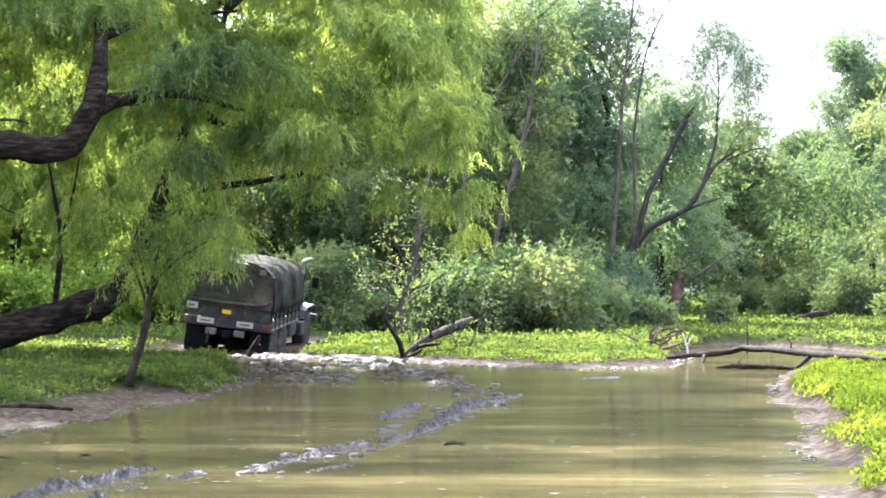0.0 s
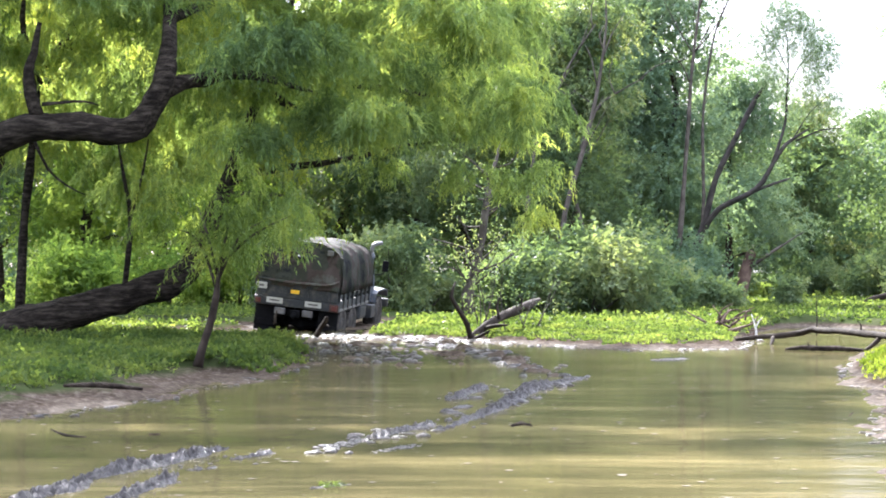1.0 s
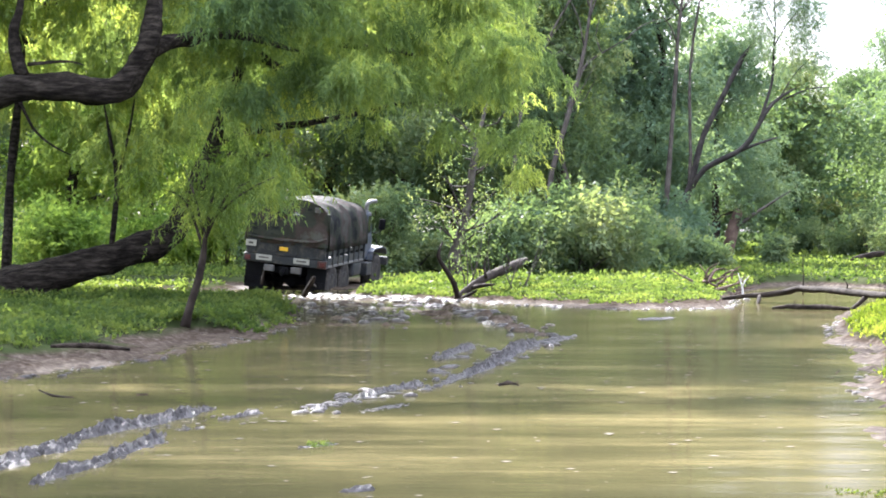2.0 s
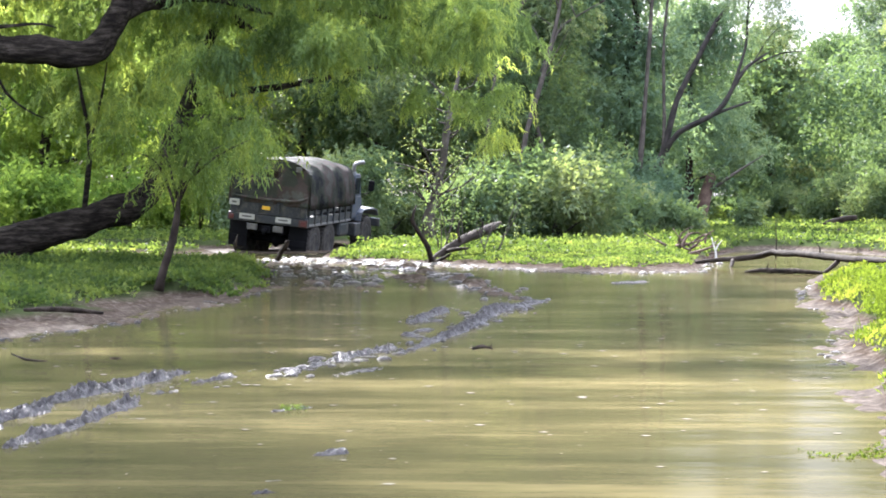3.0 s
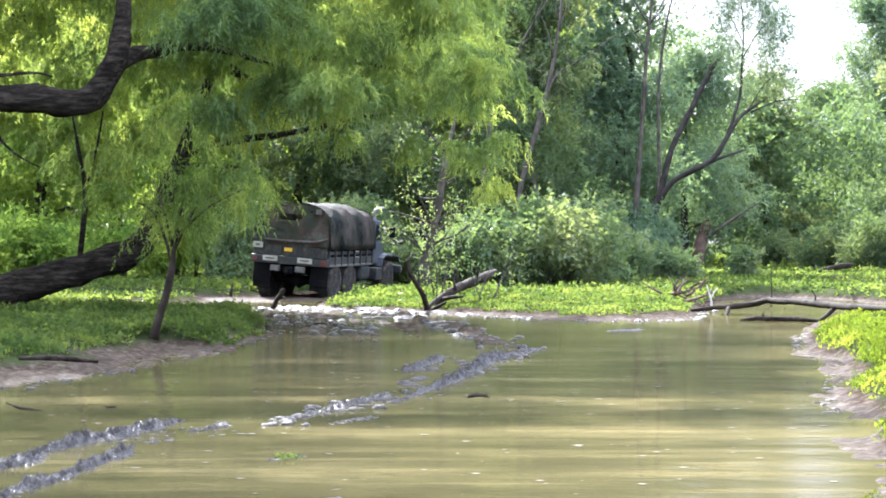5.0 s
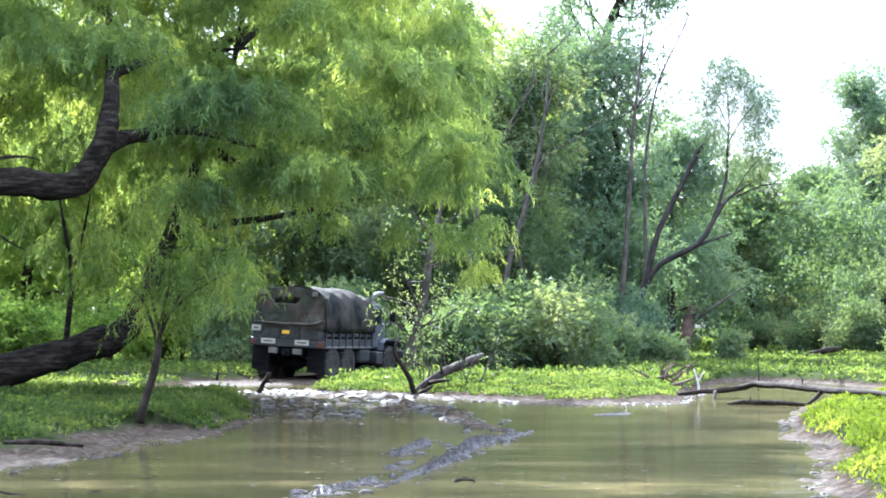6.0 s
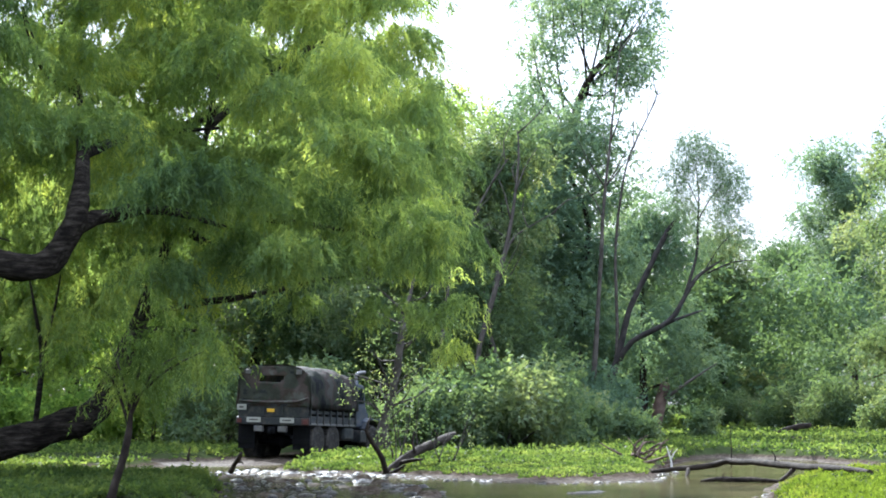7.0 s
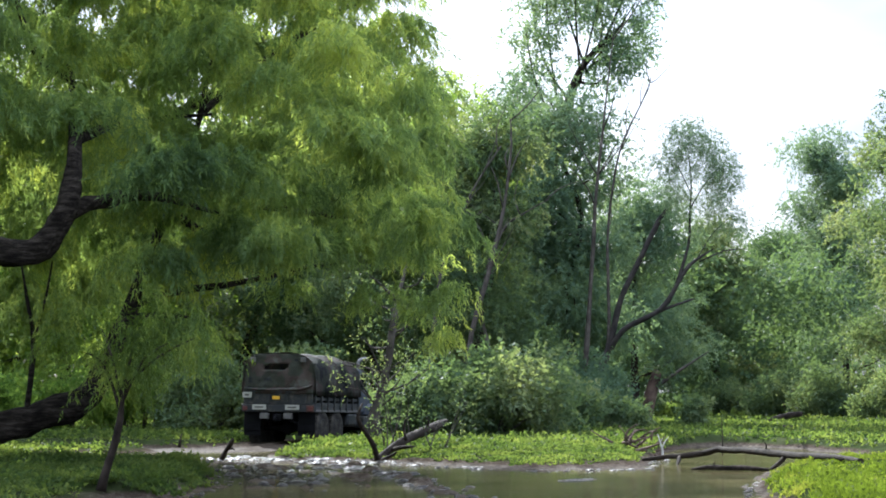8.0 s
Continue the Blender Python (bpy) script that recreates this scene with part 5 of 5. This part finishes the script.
def army_lorry():
    t = thing("army_lorry", "muddy dark army lorry with a camouflage canvas hood", "truck", at=(0, 0, 0))
    # chassis
    for s in (-1, 1):
        part("frame_rail", boxed((s * 0.42 - 0.05, 0.05, 0.82), (s * 0.42 + 0.05, 7.4, 1.08), 0.012), ARMY_DARK, t)
    for yy in (0.12, 1.6, 3.2, 4.4):
        part("cross_member", boxed((-0.37, yy - 0.05, 0.86), (0.37, yy + 0.05, 1.04), 0.01), ARMY_DARK, t)
    for yy in (0.95, 2.32, 6.19):
        bm = bmesh.new()
        tube(bm, [(-0.9, yy, 0.6), (-0.25, yy, 0.6), (0.0, yy, 0.6), (0.25, yy, 0.6), (0.9, yy, 0.6)], [0.09, 0.1, 0.24, 0.1, 0.09], 12, 0.1, 0.0)
        part("axle", bm, ARMY_DARK, t)
    for s in (-1, 1):
        bm = bmesh.new()
        tube(bm, [(s * 0.52, 0.6, 0.72), (s * 0.52, 1.63, 0.95), (s * 0.52, 2.7, 0.72)], [0.06, 0.1, 0.06], 8, 0.1, 0.0)
        part("leaf_spring", bm, ARMY_DARK, t)
    # load bed
    part("bed_floor", boxed((-1.2, 0.02, 1.16), (1.2, 4.3, 1.28), 0.015), ARMY, t)
    part("rear_sill", boxed((-1.245, -0.04, 1.12), (1.245, 0.06, 1.36), 0.02), ARMY, t, "dull painted rear sill with number plates")
    bm = boxed((-1.18, -0.02, 1.37), (1.18, 0.045, 1.80), 0.015)
    for xx in (-0.95, -0.32, 0.32, 0.95):
        box(bm, (xx - 0.04, -0.05, 1.38), (xx + 0.04, -0.02, 1.73), 0.01)
    part("tailgate", bm, ARMY, t)
    part("tailgate_corner", boxed((0.98, -0.065, 1.13), (1.25, -0.042, 1.34), 0.01), RUST, t, "rust-red corner panel")
    for s in (-1, 1):
        bm = boxed((s * 1.18 - 0.025, 0.05, 1.28), (s * 1.18 + 0.025, 4.28, 1.42), 0.01)
        part("side_board", bm, ARMY, t)
        part("side_rail", boxed((s * 1.19 - 0.035, 0.05, 1.13), (s * 1.19 + 0.035, 4.3, 1.20), 0.012), STEEL if s > 0 else ARMY, t)
        for k in range(8):
            y0 = 0.1 + k * 0.59
            part("stake", boxed((s * 1.2 - 0.04, y0, 1.15), (s * 1.2 + 0.04, y0 + 0.08, 1.84), 0.012), ARMY, t)
        for zz in (1.5, 1.66):
            part("slat", boxed((s * 1.16 - 0.02, 0.06, zz), (s * 1.16 + 0.02, 4.28, zz + 0.1), 0.01), ARMY, t)
    part("headboard", boxed((-1.18, 4.26, 1.28), (1.18, 4.31, 2.3), 0.012), ARMY, t)
    # canvas hood over bows: a sagging shell with a lashed lower edge
    bm = bmesh.new()
    prof = []
    for k in range(25):
        u = k / 24 * 2 - 1
        au = abs(u)
        if au > 0.62:
            f = (au - 0.62) / 0.38
            xx, zz = 1.265 - 0.10 * (1 - f) ** 2, 2.62 - f * 0.97
        else:
            a = au / 0.62
            xx = 1.15 * (a ** 0.92)
            zz = 3.0 - 0.09 * a ** 2 - 0.25 * a ** 6
        prof.append((math.copysign(xx, u), 1.66 + (zz - 1.66) * 1.01))
    rows = []
    ny = 44
    for j in range(ny + 1):
        yy = -0.02 + 4.4 * j / ny
        bow = abs(math.sin(math.pi * (j / ny) * 4))
        row = []
        for xx, zz in prof:
            top = max(0.0, min(1.0, (zz - 2.4) / 0.5))
            q = Vector((xx, yy, zz))
            sag = (0.07 + 0.05 * noise.noise(Vector((xx * 1.6, yy, 2)))) * bow * top
            wr = 0.075 * noise.noise(Vector((xx * 1.3, yy * 2.0, zz * 0.9))) + 0.04 * noise.noise(Vector((xx * 2.5 + yy, yy * 4.5, zz * 1.6))) - 0.035 * abs(noise.noise(Vector((yy * 3.1 + zz * 1.2, zz * 0.7, 4))))
            droop = -0.10 * max(0.0, (j / ny - 0.82) / 0.18) * top
            out = 1 - 0.03 * bow * (1 - top)
            row.append(bm.verts.new((xx * out + math.copysign(wr * (1 - top), xx), yy, zz - sag + wr * top * 0.8 + droop)))
        rows.append(row)
    for a, b in zip(rows, rows[1:]):
        for k in range(24):
            bm.faces.new((a[k], a[k + 1], b[k + 1], b[k])).smooth = True
    bmesh.ops.solidify(bm, geom=bm.faces[:], thickness=0.012)
    canvas = part("canvas_hood", bm, CANVAS, t, "sagging camouflage canvas hood")
    # the rear curtain, with a slot window cut through it
    bm = bmesh.new()
    xs = [-1.235 + 2.47 * k / 30 for k in range(31)]
    zs = [1.66 + 1.3 * k / 20 for k in range(21)]
    grid = {}
    for i, xx in enumerate(xs):
        for j, zz in enumerate(zs):
            lim = 3.0 - 0.09 * (abs(xx) / 1.15) ** 2 - 0.25 * min(1, abs(xx) / 1.15) ** 6
            z2 = min(zz, lim)
            fold = 0.08 * noise.noise(Vector((xx * 2.0 + zz * 1.5, zz * 1.2, 3))) + 0.04 * noise.noise(Vector((xx * 4 - zz * 3, zz * 2, 9)))
            fold += 0.05 * max(0, 1 - abs(xx - 0.35 - (zz - 1.7) * 0.6) / 0.14) - 0.045 * max(0, 1 - abs(xx - 0.7 - (zz - 1.7) * 0.35) / 0.12)
            bulge = -0.05 * max(0, 1 - abs(zz - 1.9) / 0.4) * (0.5 + 0.5 * noise.noise(Vector((xx * 3, zz * 8, 1))))
            wrap = 0.06 * max(0.0, (abs(xx) - 1.1) / 0.13)
            grid[i, j] = bm.verts.new((xx, -0.03 + (fold + bulge) * (1 - wrap / 0.07) + wrap, 1.70 + (z2 - 1.66) * 0.985))
    for i in range(30):
        for j in range(20):
            slot = 9 <= i <= 18 and 12 <= j <= 14 and not (i == 18 and j == 12) and not (i < 11 and j == 14)
            if not slot:
                try:
                    bm.faces.new((grid[i, j], grid[i + 1, j], grid[i + 1, j + 1], grid[i, j + 1])).smooth = True
                except ValueError:
                    pass
    bmesh.ops.remove_doubles(bm, verts=bm.verts[:], dist=0.002)
    bmesh.ops.solidify(bm, geom=bm.faces[:], thickness=0.012)
    curtain = part("rear_curtain", bm, CANVAS, t, "camouflage canvas curtain with a torn slot window")
    for xx in (-0.86, 0.86):
        part("tab", boxed((xx - 0.09, -0.10, 2.72), (xx + 0.09, -0.06, 2.87), 0.01), STEEL, curtain, "small grey canvas tab")
    bm = bmesh.new()
    tube(bm, [(-1.17, -0.06, 1.86), (-0.5, -0.10, 1.83), (0.3, -0.10, 1.84), (0.9, -0.09, 1.88), (1.18, -0.03, 2.0)], [0.03, 0.05, 0.05, 0.055, 0.03], 8, 0.1, 0.3)
    part("canvas_roll", bm, CANVAS, t)
    # rear fittings
    for xx in (-0.63, 0.5):
        p = part("number_plate", boxed((xx - 0.24, -0.07, 1.19), (xx + 0.24, -0.045, 1.35), 0.008), PLATE, t, "dirty white number plate")
        part("bar", boxed((xx - 0.15, -0.076, 1.25), (xx + 0.15, -0.0705, 1.295), 0.0), INK, p)
    p = part("marker_plate", boxed((-1.21, -0.085, 1.57), (-0.89, -0.05, 1.75), 0.01), PLATE, t, "pale plate at the tailgate corner")
    part("bar", boxed((-1.12, -0.09, 1.63), (-0.98, -0.0855, 1.69), 0.0), INK, p)
    part("amber_marker", boxed((-0.18, -0.085, 1.52), (0.07, -0.055, 1.63), 0.01), AMBER, t, "small amber marker plate")
    for xx in (-1.12, 1.12):
        part("tail_light", boxed((xx - 0.08, -0.085, 1.16), (xx + 0.08, -0.045, 1.30), 0.015), RED, t, "dull red tail light")
    for xx in (-0.45, 0.36):
        part("bumperette", boxed((xx - 0.15, -0.10, 0.90), (xx + 0.15, 0.02, 1.08), 0.02), STEEL, t, "grey steel bumperette")
    bm = bmesh.new()
    box(bm, (-0.13, -0.12, 0.84), (0.13, 0.05, 1.06), 0.03)
    tube(bm, [(0, -0.1, 0.95), (0, -0.24, 0.95), (0, -0.28, 0.87), (0, -0.2, 0.82)], [0.05, 0.05, 0.045, 0.03], 8, 0.05, 0.0)
    part("tow_hook", bm, ARMY_DARK, t)
    for s in (-1, 1):
        f = part("mud_flap", boxed((s * 0.93 - 0.29, 0.13, 0.36), (s * 0.93 + 0.29, 0.155, 1.14), 0.008), ARMY_DARK, t)
        part("flap_weight", boxed((s * 0.93 - 0.29, 0.10, 0.52), (s * 0.93 + 0.29, 0.128, 0.70), 0.008), ARMY_DARK, f, "dull painted weight on the mud flap")
    # side lockers and tank
    part("fuel_tank", boxed((0.62, 3.35, 0.66), (1.18, 4.3, 1.12), 0.09), ARMY, t)
    part("tool_box", boxed((-1.18, 3.3, 0.68), (-0.62, 4.3, 1.12), 0.03), ARMY, t)
    part("cab_step", boxed((0.9, 4.75, 0.62), (1.24, 5.35, 1.02), 0.03), ARMY, t, "scuffed steel step box")
    part("cab_step", boxed((-1.24, 4.75, 0.62), (-0.9, 5.35, 1.02), 0.03), ARMY, t, "scuffed steel step box")
    # cab
    bm = bmesh.new()
    outline = [(4.48, 1.1), (5.95, 1.1), (5.95, 1.75), (5.82, 1.82), (5.6, 2.55), (4.48, 2.62)]
    ra = [bm.verts.new((-1.02, a, b)) for a, b in outline]
    rb = [bm.verts.new((1.02, a, b)) for a, b in outline]
    bm.faces.new(ra)
    bm.faces.new(list(reversed(rb)))
    for k in range(6):
        bm.faces.new((ra[k], rb[k], rb[(k + 1) % 6], ra[(k + 1) % 6]))
    bmesh.ops.recalc_face_normals(bm, faces=bm.faces)
    bmesh.ops.bevel(bm, geom=bm.edges[:], offset=0.05, segments=3, affect="EDGES", profile=0.5)
    cab = part("cab", bm, CAB_BLUE, t, "faded blue-grey cab")
    for s in (-1, 1):
        d = part("door", boxed((s * 1.03 - 0.02, 4.72, 1.15), (s * 1.03 + 0.02, 5.72, 1.85), 0.015), CAB_BLUE, cab)
        part("window", boxed((s * 1.03 - 0.012, 4.76, 1.92), (s * 1.03 + 0.012, 5.55, 2.45), 0.01), GLASS, cab, "dark cab side window")
        part("door_handle", boxed((s * 1.06 - 0.02, 4.80, 1.66), (s * 1.06 + 0.02, 4.95, 1.70), 0.008), STEEL, cab)
        bm = bmesh.new()
        tube(bm, [(s * 1.02, 5.75, 1.9), (s * 1.25, 5.85, 1.95), (s * 1.32, 5.85, 2.1), (s * 1.32, 5.85, 2.4)], [0.014] * 4, 6, 0.1, 0.0)
        box(bm, (s * 1.32 - 0.10, 5.83, 2.02), (s * 1.32 + 0.10, 5.87, 2.36), 0.02)
        part("mirror", bm, ARMY_DARK, cab)
    part("windscreen", boxed((-0.9, 5.70, 1.9), (0.9, 5.73, 2.45), 0.01), GLASS, cab)
    # bonnet, wings, bumper
    bm = boxed((-0.62, 5.95, 1.1), (0.62, 7.35, 1.82), 0.09)
    for v in bm.verts:
        if v.co.z > 1.5:
            v.co.z -= 0.16 * (v.co.y - 5.95) / 1.4
            v.co.x *= 0.94
    part("bonnet", bm, CAB_BLUE, t, "faded blue-grey bonnet")
    part("grille", boxed((-0.5, 7.36, 1.0), (0.5, 7.40, 1.55), 0.01), ARMY_DARK, t)
    for s in (-1, 1):
        bm = bmesh.new()
        path = [(5.32, 1.10), (5.42, 1.36), (5.65, 1.46), (6.2, 1.47), (6.75, 1.46), (7.1, 1.42), (7.28, 1.22)]
        va = [bm.verts.new((s * 0.6, a, b)) for a, b in path]
        vb = [bm.verts.new((s * 1.22, a, b - 0.03)) for a, b in path]
        for k in range(len(path) - 1):
            bm.faces.new((va[k], vb[k], vb[k + 1], va[k + 1]))
        bmesh.ops.recalc_face_normals(bm, faces=bm.faces)
        bmesh.ops.solidify(bm, geom=bm.faces[:], thickness=0.05)
        part("wing", bm, CAB_BLUE, t, "faded blue-grey front wing")
        bm = lathe(bmesh.new(), [(-0.06, 0.06), (-0.05, 0.1), (0.05, 0.1), (0.06, 0.06)], 16)
        h = part("headlight", bm, STEEL, t)
        h.matrix_basis = pose(s * 0.85, 7.3, 1.3, 0, 0, 90)
    part("front_bumper", boxed((-1.2, 7.5, 0.78), (1.2, 7.62, 1.05), 0.03), ARMY, t)
    # exhaust stack beside the cab
    bm = bmesh.new()
    tube(bm, [(1.13, 4.42, 1.2), (1.13, 4.42, 2.0), (1.13, 4.42, 2.66)], [0.085, 0.085, 0.085], 12, 0.2, 0.0)
    stack = part("exhaust_guard", bm, CAB_BLUE, t)
    bm = bmesh.new()
    tube(bm, [(1.13, 4.42, 2.6), (1.13, 4.42, 2.80), (1.15, 4.45, 2.89), (1.22, 4.56, 2.95), (1.34, 4.72, 2.97)], [0.06, 0.06, 0.062, 0.065, 0.066], 12, 0.06, 0.0)
    part("exhaust_pipe", bm, STEEL, stack, "bent bright steel exhaust pipe")
    bm = lathe(bmesh.new(), [(-0.06, 0.12), (-0.05, 0.19), (0.3, 0.19), (0.31, 0.12)], 18)
    air = part("air_cleaner", bm, ARMY, t)
    air.matrix_basis = pose(-1.12, 5.0, 2.3, 0, 90, 0)
    # wheels: single wide tyres with chunky lugs
    tyre = bmesh.new()
    lathe(tyre, [(-0.17, 0.30), (-0.19, 0.42), (-0.19, 0.54), (-0.15, 0.59), (0.15, 0.59), (0.19, 0.54), (0.19, 0.42), (0.17, 0.30)], 36)
    for k in range(30):
        a = 2 * math.pi * k / 30
        for s in (-1, 1):
            c = Vector((s * 0.085, math.cos(a + s * 0.05) * 0.598, math.sin(a + s * 0.05) * 0.598))
            m = Matrix.Translation(c) @ Matrix.Rotation(a + s * 0.05 - math.pi / 2, 4, "X") @ Matrix.Rotation(s * 0.35, 4, "Z")
            bmesh.ops.create_cube(tyre, size=1.0, matrix=m @ Matrix.Diagonal((0.16, 0.055, 0.05, 1)))
    tyre_mesh = bpy.data.meshes.new("tyre")
    tyre.to_mesh(tyre_mesh)
    tyre.free()
    tyre_mesh.materials.append(RUBBER)
    rim = lathe(bmesh.new(), [(-0.15, 0.1), (-0.10, 0.16), (0.02, 0.2), (0.06, 0.27), (0.175, 0.30), (0.18, 0.315), (-0.16, 0.315), (-0.165, 0.30)], 28)
    for k in range(10):
        a = 2 * math.pi * k / 10
        bmesh.ops.create_cube(rim, size=1.0, matrix=Matrix.Translation((0.06, math.cos(a) * 0.22, math.sin(a) * 0.22)) @ Matrix.Diagonal((0.04, 0.035, 0.035, 1)))
    rim_mesh = bpy.data.meshes.new("rim")
    rim.to_mesh(rim_mesh)
    rim.free()
    rim_mesh.materials.append(ARMY)
    wheels = []
    for s in (-1, 1):
        for yy in (0.95, 2.32, 6.19):
            wob = new("wheel", tyre_mesh)
            wob.parent = t
            r = new("rim", rim_mesh)
            r.parent = wob
            r.matrix_basis = Matrix.Identity(4) if s > 0 else pose(0, 0, 0, 0, 0, 180)
            wheels.append((wob, s * 1.0, yy, 0.6))
    return t, wheels


lorry, lorry_wheels = army_lorry()

# the lorry's way: seconds, place of the tailgate's foot, heading, nose-up and lean in degrees
LORRY_WAY = [
    (0, -5.763, 54.169, -0.468, -6.56, 3.96, 7.00),
    (0.5, -5.787, 54.419, -0.469, -6.95, 3.39, 6.97),
    (1, -5.802, 54.687, -0.459, -7.74, 2.89, 6.79),
    (1.5, -5.804, 54.980, -0.427, -9.13, 2.71, 6.50),
    (2, -5.796, 55.297, -0.382, -10.88, 2.56, 6.21),
    (2.5, -5.754, 55.699, -0.327, -12.65, 2.34, 6.06),
    (3, -5.642, 56.341, -0.257, -14.11, 2.10, 6.22),
    (3.5, -5.478, 57.038, -0.182, -14.89, 2.03, 6.01),
    (4, -5.297, 57.729, -0.129, -15.44, 2.12, 5.75),
    (4.5, -5.153, 58.235, -0.096, -15.78, 1.44, 5.20),
    (5, -5.030, 58.681, -0.070, -16.09, 0.50, 4.60),
    (5.5, -4.905, 59.155, -0.050, -16.82, -0.23, 3.99),
    (6, -4.755, 59.732, -0.039, -18.26, -0.49, 3.27),
    (6.5, -4.578, 60.314, -0.025, -18.90, -1.12, 2.41),
    (7, -4.380, 60.823, 0.006, -18.35, -1.34, 1.61),
    (7.5, -4.189, 61.240, 0.008, -18.44, -1.11, 0.95),
    (8, -3.979, 61.700, -0.020, -18.03, -0.88, 0.60),
]


def motions():
    walk(lorry, [(t, pose(x, y, z, up, lean, turn)) for t, x, y, z, turn, up, lean in LORRY_WAY])
    rolled = [0.0]
    for (_, x0, y0, *_), (_, x1, y1, *_) in zip(LORRY_WAY, LORRY_WAY[1:]):
        rolled.append(rolled[-1] + math.hypot(x1 - x0, y1 - y0))
    for wheel, x, y, r in lorry_wheels:
        walk(wheel, [(row[0], pose(x, y, r, -math.degrees(s / r))) for row, s in zip(LORRY_WAY, rolled)])


motions()
